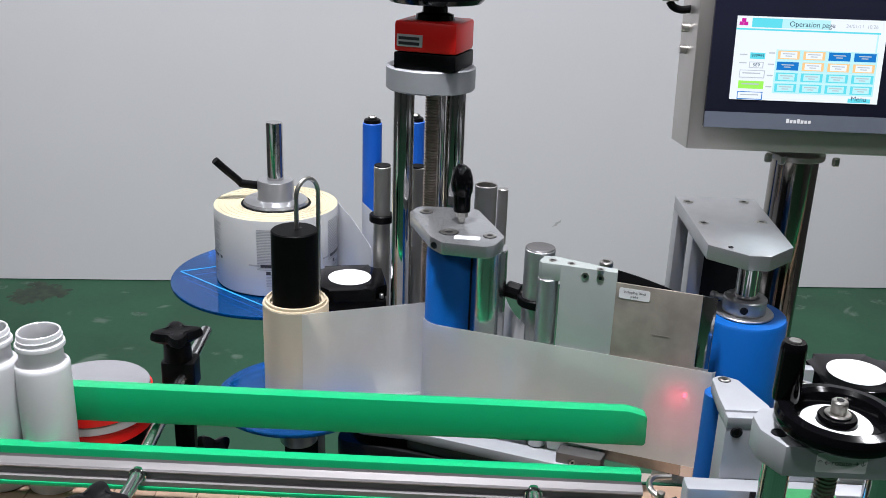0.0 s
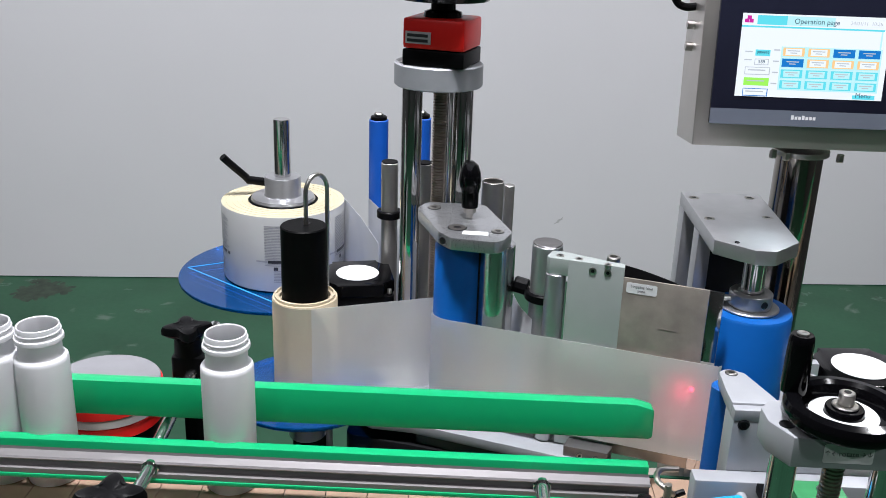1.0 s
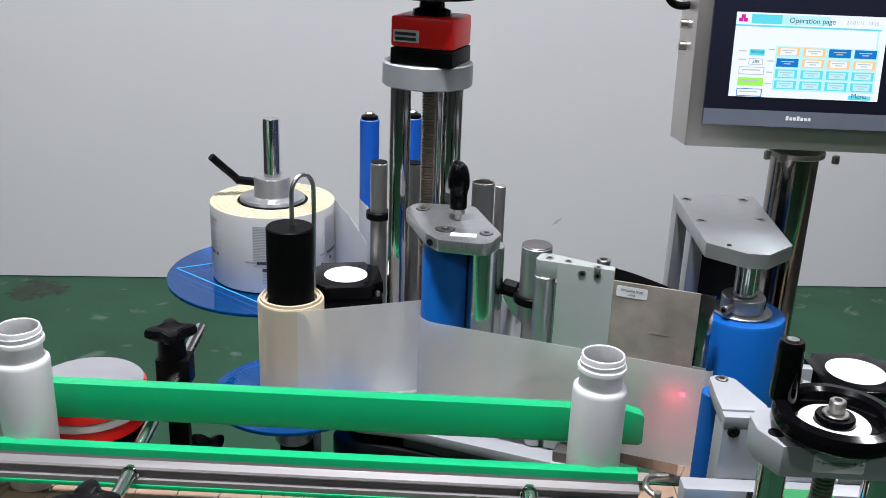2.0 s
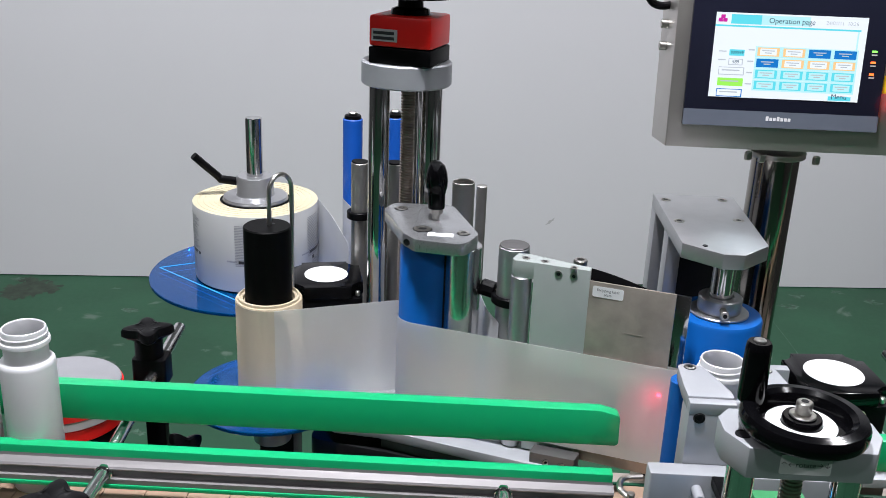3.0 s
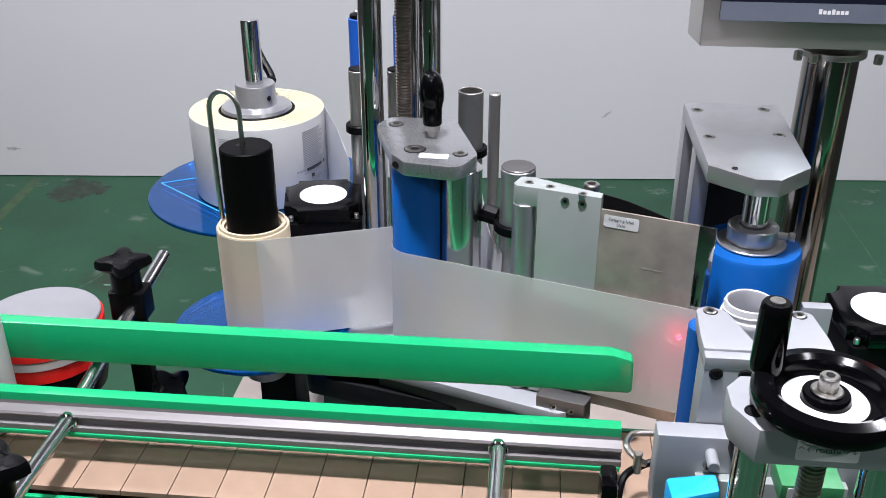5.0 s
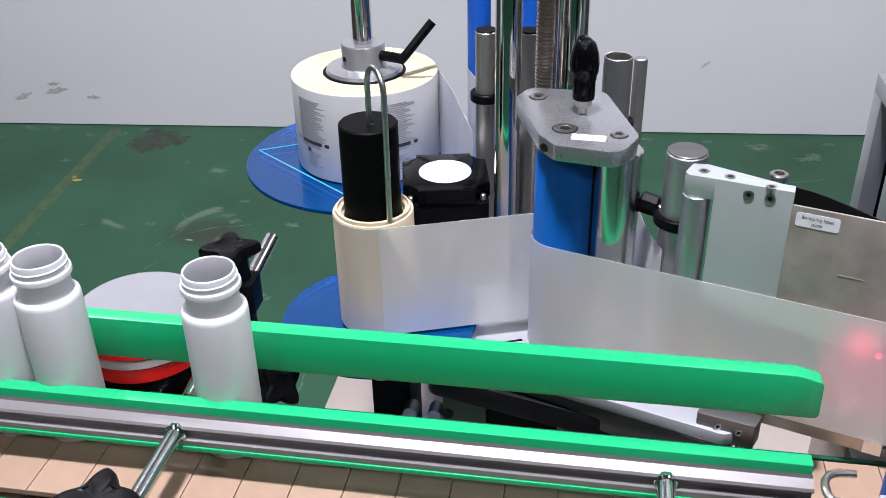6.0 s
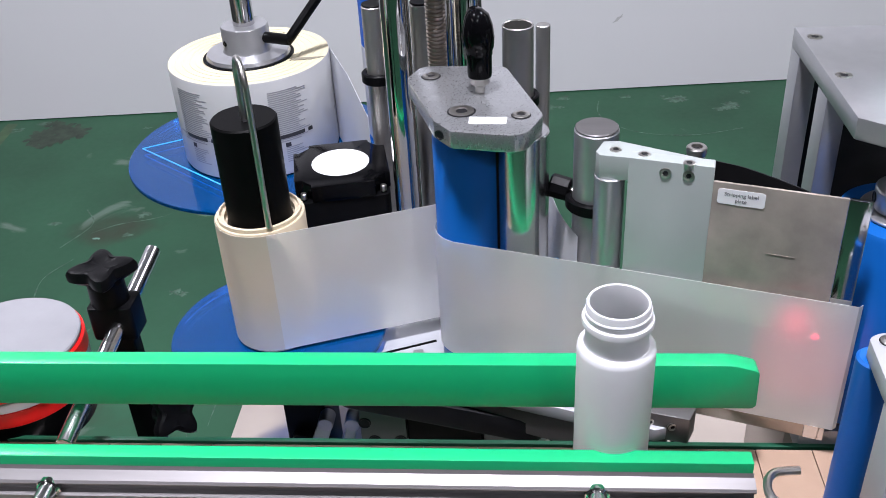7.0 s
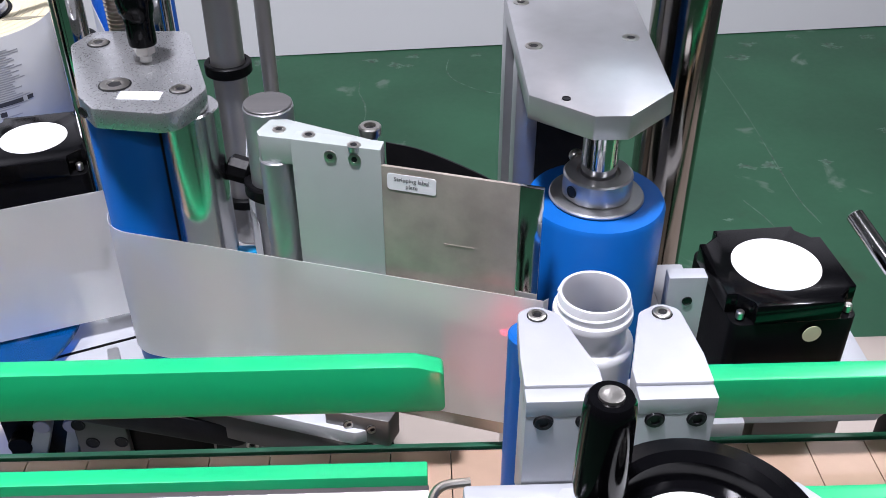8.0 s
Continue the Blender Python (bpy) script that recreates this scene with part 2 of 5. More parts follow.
def floor_material():
    m = mat("green_floor_paint", (0.021, 0.084, 0.043), 0.5, 0.0, 0.25, 2.2, 0.06, 60, coat=0.0, spec=0.3)
    nt = m.node_tree
    b = nt.nodes["Principled BSDF"]
    base = b.inputs["Base Color"].links[0].from_socket
    co = nt.nodes["Texture Coordinate"]
    chips = nt.nodes.new("ShaderNodeTexNoise")
    chips.inputs["Scale"].default_value, chips.inputs["Detail"].default_value, chips.inputs["Distortion"].default_value = 5.5, 9, 0.6
    nt.links.new(co.outputs["Object"], chips.inputs["Vector"])
    cr = nt.nodes.new("ShaderNodeValToRGB")
    cr.color_ramp.elements[0].position, cr.color_ramp.elements[1].position = 0.655, 0.70
    nt.links.new(chips.outputs["Fac"], cr.inputs[0])
    mix = nt.nodes.new("ShaderNodeMix")
    mix.data_type = "RGBA"
    nt.links.new(cr.outputs[0], mix.inputs[0])
    nt.links.new(base, mix.inputs[6])
    mix.inputs[7].default_value = (0.1, 0.16, 0.12, 1)
    dirt = nt.nodes.new("ShaderNodeTexNoise")
    dirt.inputs["Scale"].default_value, dirt.inputs["Detail"].default_value = 1.6, 8
    nt.links.new(co.outputs["Object"], dirt.inputs["Vector"])
    dr = nt.nodes.new("ShaderNodeValToRGB")
    dr.color_ramp.elements[0].position, dr.color_ramp.elements[1].position = 0.62, 0.72
    nt.links.new(dirt.outputs["Fac"], dr.inputs[0])
    mix2 = nt.nodes.new("ShaderNodeMix")
    mix2.data_type = "RGBA"
    nt.links.new(dr.outputs[0], mix2.inputs[0])
    nt.links.new(mix.outputs[2], mix2.inputs[6])
    mix2.inputs[7].default_value = (0.035, 0.03, 0.02, 1)
    nt.links.new(mix2.outputs[2], b.inputs["Base Color"])
    return m


FLOOR = floor_material()
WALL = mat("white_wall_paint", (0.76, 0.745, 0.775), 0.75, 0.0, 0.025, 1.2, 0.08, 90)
# unseen walls and ceiling, kept dark for less fill and darker chrome reflections
WALL_UNSEEN = mat("unseen_dark_wall", (0.05, 0.049, 0.049), 0.75, 0.0, 0.05, 1.2, 0.08, 90)
CEIL = mat("unseen_dim_ceiling", (0.22, 0.22, 0.23), 0.8, 0.0, 0.03, 2, 0.05, 80)
STAIN = mat("brown_floor_stain", (0.026, 0.044, 0.027), 0.6, 0.0, 0.5, 30, 0.1, 300)
LINE = mat("faded_yellow_line", (0.04, 0.086, 0.034), 0.5, 0.0, 0.35, 25, 0.1, 300)
YELLOW_WORN = mat("worn_yellow_paint", (0.32, 0.26, 0.03), 0.5, 0.0, 0.3, 60, 0.05, 300)
CHIP = mat("bright_paint_chip", (0.16, 0.3, 0.24), 0.5, 0.0, 0.2, 60, 0.05, 300)
SCRAPE = mat("grey_wall_scrape", (0.5, 0.49, 0.5), 0.8, 0.0, 0.2, 60, 0.1, 200)
SCUFF = mat("pale_floor_scuff", (0.066, 0.125, 0.088), 0.6, 0.0, 0.6, 60, 0.1, 300)
TUBE = mat("lamp_diffuser", (0.9, 0.9, 0.9), 0.5, 0, 0, 10, 0.0, emit=5.0)

# ---- mesh helpers ----
ORIGIN = {}


def thing(name, at, label="", category="", group="", kind=""):
    e = new(name)
    e.location = at
    e.empty_display_size = 0.02
    ORIGIN[e] = Vector(at)
    return tagged(e, label, category, group, kind)


def part(name, bm, material, parent=None, label="", smooth=True):
    """Link a bmesh, written in world places, as one mesh object under its parent."""
    me = bpy.data.meshes.new(name)
    off = ORIGIN.get(parent, Vector((0, 0, 0)))
    bmesh.ops.translate(bm, verts=bm.verts, vec=-off)
    bmesh.ops.recalc_face_normals(bm, faces=bm.faces)
    bm.to_mesh(me)
    bm.free()
    for m in material if isinstance(material, (list, tuple)) else [material]:
        me.materials.append(m)
    if smooth:
        for p in me.polygons:
            p.use_smooth = True
        me.set_sharp_from_angle(angle=radians(35))
    ob = new(name, me)
    if parent is not None:
        ob.parent = parent
        ORIGIN[ob] = off
    if label:
        ob["label"] = label
    return ob


def bevelled(bm, geom_verts, w, seg=2):
    vs = set(geom_verts)
    edges = [e for e in bm.edges if e.verts[0] in vs and e.verts[1] in vs and len(e.link_faces) == 2
             and e.calc_face_angle(0) > radians(30)]
    if w and edges:
        bmesh.ops.bevel(bm, geom=edges, offset=w, segments=seg, affect="EDGES", profile=0.6, clamp_overlap=True)


def box(x0, x1, y0, y1, z0, z1, w=0.001, bm=None, turn=None):
    bm = bm or bmesh.new()
    vs = bmesh.ops.create_cube(bm, size=1)["verts"]
    for v in vs:
        v.co = Vector(((x0, x1)[v.co.x > 0], (y0, y1)[v.co.y > 0], (z0, z1)[v.co.z > 0]))
    if turn:
        c = Vector(((x0 + x1) / 2, (y0 + y1) / 2, (z0 + z1) / 2))
        bmesh.ops.rotate(bm, cent=c, matrix=Euler([radians(a) for a in turn]).to_matrix(), verts=vs)
    bevelled(bm, vs, w)
    return bm


def prism(pts, z0, z1, w=0.001, bm=None):
    bm = bm or bmesh.new()
    lo = [bm.verts.new((x, y, z0)) for x, y in pts]
    hi = [bm.verts.new((x, y, z1)) for x, y in pts]
    n = len(pts)
    bm.faces.new(lo[::-1])
    bm.faces.new(hi)
    for i in range(n):
        bm.faces.new((lo[i], lo[(i + 1) % n], hi[(i + 1) % n], hi[i]))
    bm.normal_update()
    bevelled(bm, lo + hi, w)
    return bm


def rounded(pts, r, seg=6):
    """A polygon with each corner rounded to its own radius."""
    out, n = [], len(pts)
    for i, p in enumerate(pts):
        rad = r[i] if isinstance(r, (list, tuple)) else r
        a, b, c = Vector(pts[i - 1]), Vector(p), Vector(pts[(i + 1) % n])
        u, v = (a - b).normalized(), (c - b).normalized()
        half = math.acos(max(-1, min(1, u.dot(v)))) / 2
        d = min(rad / math.tan(half), (a - b).length * 0.49, (c - b).length * 0.49)
        rad2 = d * math.tan(half)
        cen = b + (u + v).normalized() * (rad2 / math.sin(half))
        s, e = b + u * d - cen, b + v * d - cen
        a0, a1 = math.atan2(s.y, s.x), math.atan2(e.y, e.x)
        da = (a1 - a0 + math.pi) % (2 * math.pi) - math.pi
        out += [(cen.x + rad2 * math.cos(a0 + da * k / seg), cen.y + rad2 * math.sin(a0 + da * k / seg)) for k in range(seg + 1)]
    return out


def lathe(profile, at=(0, 0, 0), seg=48, bm=None, m=None):
    """Turn (radius, height) points about the upright axis through at, or about the z of m."""
    bm = bm or bmesh.new()
    m = m or Matrix.Translation(at)
    rings = []
    for r, z in profile:
        if r < 1e-6:
            rings.append([bm.verts.new(m @ Vector((0, 0, z)))])
        else:
            rings.append([bm.verts.new(m @ Vector((r * math.cos(2 * math.pi * k / seg), r * math.sin(2 * math.pi * k / seg), z))) for k in range(seg)])
    for a, b in zip(rings, rings[1:]):
        for k in range(seg):
            q = [a[k % len(a)], a[(k + 1) % len(a)], b[(k + 1) % len(b)], b[k % len(b)]]
            f = list(dict.fromkeys(q))
            if len(f) > 2:
                bm.faces.new(f)
    return bm


def cyl(x, y, z0, z1, r, w=0.0008, seg=40, bm=None, m=None):
    w = min(w, r * 0.4, (z1 - z0) * 0.4)
    return lathe([(0, z0), (r - w, z0), (r, z0 + w), (r, z1 - w), (r - w, z1), (0, z1)], (x, y, 0), seg, bm, m)


def ring(x, y, z0, z1, r, ri, w=0.0008, seg=48, bm=None, m=None):
    return lathe([(ri, z0), (r - w, z0), (r, z0 + w), (r, z1 - w), (r - w, z1), (ri + w, z1), (ri, z1 - w), (ri, z0)], (x, y, 0), seg, bm, m)


def along(a, b):
    """A frame at a whose z runs to b, and the length."""
    a, b = Vector(a), Vector(b)
    return Matrix.Translation(a) @ (b - a).to_track_quat("Z", "Y").to_matrix().to_4x4(), (b - a).length


def rod(a, b, r, w=0.0006, seg=24, bm=None):
    m, n = along(a, b)
    return cyl(0, 0, 0, n, r, w, seg, bm, m)


def pipe(points, r, seg=12, bm=None):
    """A round bar bent along points."""
    bm = bm or bmesh.new()
    pts = [Vector(p) for p in points]
    rings, up = [], None
    for i, p in enumerate(pts):
        d = (pts[min(i + 1, len(pts) - 1)] - pts[max(i - 1, 0)]).normalized()
        if up is None:
            up = d.orthogonal().normalized()
        up = (up - d * up.dot(d)).normalized()
        side = d.cross(up)
        rings.append([bm.verts.new(p + r * (math.cos(2 * math.pi * k / seg) * up + math.sin(2 * math.pi * k / seg) * side)) for k in range(seg)])
    for a, b in zip(rings, rings[1:]):
        for k in range(seg):
            bm.faces.new((a[k], a[(k + 1) % seg], b[(k + 1) % seg], b[k]))
    bm.faces.new(rings[0][::-1])
    bm.faces.new(rings[-1])
    return bm


def curve_pts(points, n=8):
    """Catmull-Rom through the points."""
    p = [Vector(q) for q in points]
    p = [p[0] * 2 - p[1]] + p + [p[-1] * 2 - p[-2]]
    out = []
    for i in range(1, len(p) - 2):
        for k in range(n):
            t = k / n
            out.append(0.5 * (2 * p[i] + (p[i + 1] - p[i - 1]) * t + (2 * p[i - 1] - 5 * p[i] + 4 * p[i + 1] - p[i + 2]) * t * t
                              + (3 * p[i] - p[i - 1] - 3 * p[i + 1] + p[i + 2]) * t ** 3))
    return out + [p[-2]]


def ribbon(path, z0, z1, thick=0.0003, bm=None):
    """An upright strip of film along a plan path of (x, y) or (x, y, drop)."""
    bm = bm or bmesh.new()
    pts = [Vector(p[:2]) for p in path]
    drop = [p[2] if len(p) > 2 else 0 for p in path]
    cols = []
    for i, p in enumerate(pts):
        d = (pts[min(i + 1, len(pts) - 1)] - pts[max(i - 1, 0)]).normalized()
        n = Vector((-d.y, d.x)) * thick / 2
        cols.append([bm.verts.new((p.x + s * n.x, p.y + s * n.y, z + drop[i])) for s in (1, -1) for z in (z0, z1)])
    for a, b in zip(cols, cols[1:]):
        for i, j in ((0, 1), (1, 3), (3, 2), (2, 0)):
            bm.faces.new((a[i], a[j], b[j], b[i]))
    for c in (cols[0], cols[-1]):
        bm.faces.new((c[0], c[1], c[3], c[2]))
    return bm


def spring(x, y, z0, z1, r, wire, turns, m=None, n=14):
    m = m or Matrix.Translation((x, y, 0))
    return pipe([m @ Vector((r * math.cos(a), r * math.sin(a), z0 + (z1 - z0) * a / (2 * math.pi * turns)))
                 for a in np.linspace(0, 2 * math.pi * turns, int(turns * n))], wire, 6)


def thread(x, y, z0, z1, r, pitch=0.003):
    """A trapezoid-threaded spindle."""
    prof, z = [(0, z0)], z0
    while z < z1:
        prof += [(r * 0.82, z), (r * 0.82, z + pitch * 0.3), (r, z + pitch * 0.5), (r, z + pitch * 0.8)]
        z += pitch
    return lathe(prof + [(0, z)], (x, y, 0), 20)


def socket_screw(name, at, parent, r=0.005, h=0.002, normal=(0, 0, 1)):
    """A socket-head screw in its sunk seat; dark ring and hex paint the shade."""
    m, _ = along(at, Vector(at) + Vector(normal))
    bm = lathe([(0, -0.003), (r * 0.92, -0.003), (r, 0), (r, h * 0.7), (r * 0.88, h), (r * 0.55, h), (r * 0.5, h * 0.2), (0, h * 0.2)], seg=20, m=m)
    sc = part(name, bm, STEEL, parent)
    if 0.0008 <= h < 0.0015:
        part("counterbore_shade", lathe([(r * 1.02, 0.0001), (r * 1.02, 0.0003), (r * 1.08, 0.0003), (r * 1.14, 0.0001)], seg=24, m=m), DARK_STEEL, parent)
    part("hex_socket_shade", lathe([(r * 0.5, h * 0.2 + 0.0001), (r * 0.48, h * 0.2 + 0.0003), (0, h * 0.2 + 0.0003)], seg=6, m=m), DARK_STEEL, parent)
    return sc


def dark_screw(at, parent, r, normal):
    m, _ = along(at, Vector(at) + Vector(normal))
    return part("cap_screw", lathe([(r * 1.15, -0.0002), (r * 1.1, 0.0003), (r, 0.0001), (r * 0.95, 0.0012), (r * 0.55, 0.0012), (r * 0.5, 0.0002), (0, 0.0002)], seg=20, m=m), DARK_STEEL, parent)


# no opening is cut: a dark disc paints the shade inside
def hole(name, at, parent, r=0.003, normal=(0, 0, 1)):
    m, _ = along(at, Vector(at) + Vector(normal))
    o = part(name, lathe([(r * 1.25, 0), (r * 1.2, 0.0006), (r, 0.0006), (r * 0.9, 0.0002), (0, 0.0002)], seg=18, m=m), DARK_STEEL, parent)
    return o


def text(body, size, m, material, parent, name="lettering", align="CENTER"):
    cu = bpy.data.curves.new(name, "FONT")
    cu.body, cu.size, cu.align_x, cu.align_y, cu.extrude = body, size, align, "CENTER", 0.00006
    tmp = bpy.data.objects.new(name, cu)
    me = bpy.data.meshes.new_from_object(tmp)
    bpy.data.objects.remove(tmp)
    me.materials.append(material)
    ob = new(name, me)
    if parent is not None:
        ob.parent = parent
    ob.matrix_basis = Matrix.Translation(-ORIGIN.get(parent, Vector((0, 0, 0)))) @ m
    return ob


# ---- the room ----
def room():
    fl = part("floor", box(-2.9, 2.5, -3.7, 3.6, -0.1, 0, 0), FLOOR, smooth=False)
    tagged(fl, "worn dark green painted concrete floor", "floor", kind="structure")
    a = math.atan(0.085)
    c, s = math.cos(a), math.sin(a)
    wall = part("wall_north", prism([(-2.69 * c, 3.063 - 2.69 * s), (2.29 * c, 3.063 + 2.29 * s), (2.29 * c - 0.2 * s, 3.263 + 2.29 * s), (-2.69 * c - 0.2 * s, 3.263 - 2.69 * s)], 0.003, 3.1, 0), WALL, smooth=False)
    tagged(wall, "plain white painted plaster wall", "wall", kind="structure")
    # walls added out of view, dark and close so the metal mirrors little light
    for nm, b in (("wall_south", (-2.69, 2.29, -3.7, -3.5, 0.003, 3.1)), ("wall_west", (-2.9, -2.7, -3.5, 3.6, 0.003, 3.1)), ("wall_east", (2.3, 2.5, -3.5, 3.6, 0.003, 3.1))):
        tagged(part(nm, box(*b, 0), WALL_UNSEEN, smooth=False), "unseen dark grey wall, added to cut fill and darken reflections", "wall", kind="structure")
    # ceiling out of view, its grey kept low to weaken the bounce
    tagged(part("ceiling", box(-2.9, 2.5, -3.7, 3.6, 3.1, 3.2, 0), CEIL, smooth=False), "unseen grey ceiling, dimmed to cut fill", "ceiling", kind="structure")
    # fixtures built out of view for the key and the added fill lamps
    for lx, ly, lz in LAMPS:
        t = thing("ceiling_light", (lx, ly, lz), "unseen round white high-bay ceiling light with a flat diffuser", "ceiling light", "ceiling lights")
        part("housing", lathe([(0, 0.02), (0.23, 0.02), (0.23, 0.05), (0.16, 0.13), (0.08, 0.16), (0.06, 0.22), (0, 0.22)], (lx, ly, lz)), ALU_WHITE, t)
        part("diffuser", cyl(lx, ly, lz - 0.012, lz + 0.019, 0.2, 0.006), TUBE, t)
    random.seed(4)
    edge = []
    for _ in range(22):
        ex = random.uniform(-2.6, 2.3)
        edge.append((ex, 3.035 + 0.085 * ex - random.uniform(0.0, 0.14) ** 1.2, random.uniform(0.025, 0.1)))

    def blot(name, x, y, rx, ry, material, label, rough=0.35, seg=34, z=0.0003, lumps=3):
        bm = bmesh.new()
        for _ in range(lumps):
            ox, oy = random.uniform(-0.75, 0.75) * rx, random.uniform(-0.75, 0.75) * ry
            k = random.uniform(0.15, 0.5)
            ph = [random.uniform(0, 6.28) for _ in range(4)]
            vs = []
            for i in range(seg):
                an = 2 * math.pi * i / seg
                q = 1 + rough * (0.5 * math.sin(2 * an + ph[0]) + 0.4 * math.sin(5 * an + ph[1]) + 0.35 * math.sin(9 * an + ph[2]) + 0.2 * math.sin(14 * an + ph[3]))
                vs.append(bm.verts.new((x + ox + k * rx * q * math.cos(an), y + oy + k * ry * q * math.sin(an), z)))
            bm.faces.new(vs)
            z += 0.00003
        return tagged(part(name, bm, material, smooth=False), label, "stain", kind="structure")

    blot("floor_stain", -1.37, 2.84, 0.075, 0.09, STAIN, "dark brown dried stain on the green floor", 0.6, lumps=14)
    bm = prism([(-1.566, 2.91), (-1.531, 2.91), (-1.44, 1.8), (-1.478, 1.8)], 0.0001, 0.00025, 0)
    tagged(part("floor_line", bm, LINE, smooth=False), "faded yellow painted line on the green floor", "floor line", kind="structure")
    blot("floor_mark", -1.498, 2.54, 0.02, 0.02, YELLOW_WORN, "small yellow paint spot on the green floor", 0.5, z=0.0012)
    for x, y, r in (*edge, (1.11, 2.987, 0.075), (1.168, 3.08, 0.06), (1.419, 3.06, 0.07), (1.015, 2.36, 0.07), (0.957, 2.352, 0.05), (1.362, 2.526, 0.05), (1.157, 2.368, 0.04), (0.845, 2.12, 0.025),
                    (0.623, 2.955, 0.1), (0.107, 2.965, 0.07), (0.147, 3.03, 0.05), (-1.162, 2.305, 0.04), (-0.943, 2.349, 0.05), (-0.786, 2.348, 0.05), (0.72, 2.62, 0.04), (-1.0, 2.7, 0.06), (-0.75, 2.0, 0.05),
                    (-0.7, 2.45, 0.035), (-1.7, 2.2, 0.05), (-0.95, 2.25, 0.03), (0.6, 1.9, 0.025)):
        blot("floor_scuff", x, y, r * 0.46, r * 0.3, SCUFF, "pale worn patch in the green floor paint", 0.8, lumps=9, z=0.0003 + 0.00002 * random.random())
    blot("floor_chip", -1.024, 2.228, 0.014, 0.01, CHIP, "small bright chip in the green floor paint", 0.4, z=0.0012)
    # long straight and curved scratches, then short stray ones
    for pts in (((1.02, 2.918), (1.03, 2.62), (1.028, 2.234), (1.045, 2.1)), ((-1.102, 2.375), (-1.06, 2.3), (-1.1, 2.19)), ((-1.046, 2.14), (-1.085, 2.06), (-1.073, 1.97)),
                ((0.252, 3.0), (0.245, 2.92), (0.2735, 2.848), (0.362, 2.777), (0.5, 2.76), (0.64, 2.8)), ((0.9, 2.2), (0.93, 2.12), (0.95, 2.02))):
        line = curve_pts([(*p, 0) for p in pts], 8)
        bm, last = bmesh.new(), None
        for k, p in enumerate(line):
            d = (line[min(k + 1, len(line) - 1)] - line[max(k - 1, 0)]).normalized()
            w = random.uniform(0.0006, 0.0028)
            pair = [bm.verts.new((p.x + q * w * d.y, p.y - q * w * d.x, 0.0009)) for q in (1, -1)]
            if last:
                bm.faces.new((last[0], last[1], pair[1], pair[0]))
            last = pair
        tagged(part("floor_scratch", bm, SCUFF, smooth=False), "long pale scratch in the green floor paint", "scratch", kind="structure")
    # grey scrapes on the white wall
    for x, z, w, tilt in ((-1.74, 0.12, 0.035, 10), (-1.622, 0.098, 0.022, 0), (-1.857, 0.098, 0.03, 20), (-1.743, 0.142, 0.02, 5), (0.308, 0.226, 0.018, 40)):
        bm = bmesh.new()
        ph = random.uniform(0, 6)
        bm.faces.new([bm.verts.new((w * math.cos(q) * (1 + 0.25 * math.sin(3 * q + ph)), -0.0015, 0.22 * w * math.sin(q) * (1 + 0.4 * math.sin(5 * q + ph)))) for q in np.linspace(0, 2 * math.pi, 22, endpoint=False)])
        bm.transform(Matrix.Translation((x, 3.063 + 0.085 * x, z)) @ Matrix.Rotation(a, 4, "Z") @ Matrix.Rotation(radians(-tilt), 4, "Y"))
        tagged(part("wall_scrape", bm, SCRAPE, smooth=False), "faint grey scrape on the white wall", "scrape", kind="structure")
    for _ in range(12):
        bm = bmesh.new()
        x, y, an = random.uniform(-1.7, 1.7), random.uniform(1.3, 2.85), random.uniform(0.2, 2.4)
        left = right = None
        steps = random.randint(7, 16)
        for k in range(steps + 1):
            w = random.uniform(0.0006, 0.0022) * (0.3 + math.sin(math.pi * k / steps))
            p, q = bm.verts.new((x - w * math.sin(an), y + w * math.cos(an), 0.0008)), bm.verts.new((x + w * math.sin(an), y - w * math.cos(an), 0.0008))
            if left:
                bm.faces.new((left, right, q, p))
            left, right = p, q
            an += random.uniform(-0.22, 0.22)
            x, y = x + 0.02 * math.cos(an), y + 0.02 * math.sin(an)
        tagged(part("floor_scratch", bm, SCUFF, smooth=False), "pale thin scratch in the green floor paint", "scratch", kind="structure")


# ---- the conveyor ----
BELT_Z, BELT_Y0, BELT_Y1, PITCH, SPEED = 0.7255, 0.668, 0.782, 0.0381, 0.338
CX0, CX1, TURN_R = -0.95, 1.15, 0.055


def conveyor():
    t = thing("conveyor", (0, 0.725, 0), "slat-chain conveyor with tan plastic slats and green wear strips", "conveyor")
    for y0, y1 in ((BELT_Y0 - 0.012, BELT_Y0 - 0.004), (BELT_Y1 + 0.004, BELT_Y1 + 0.012)):
        part("side_plate", box(CX0 - 0.02, CX1 + 0.02, y0, y1, 0.6, BELT_Z - 0.006, 0.001), STEEL_BOX, t)
        part("wear_strip", box(CX0, CX1, y0 + 0.001, y1 - 0.003, BELT_Z - 0.0055, BELT_Z - 0.002, 0.0006), GREEN if y0 < 0.7 else GREEN_DARK, t)
    for x in (CX0 + 0.1, CX1 - 0.1):
        for y in (BELT_Y0 - 0.03, BELT_Y1 + 0.03):
            part("leg", box(x - 0.02, x + 0.02, y - 0.016, y + 0.016, 0.002, 0.6, 0.002), STEEL_BOX, t)
    for x in (CX0, CX1):
        part("drum", rod((x, BELT_Y0, BELT_Z - 0.006 - TURN_R), (x, BELT_Y1, BELT_Z - 0.006 - TURN_R), TURN_R - 0.002), DARK_STEEL, t)
    return t


def slat_mesh():
    me = bpy.data.meshes.new("slat")
    h = PITCH / 2 - 0.0003
    bm = box(-h, h, -(BELT_Y1 - BELT_Y0) / 2, (BELT_Y1 - BELT_Y0) / 2, -0.0048, 0, 0.00025)
    bm.to_mesh(me)
    bm.free()
    me.materials.append(TAN)
    return me


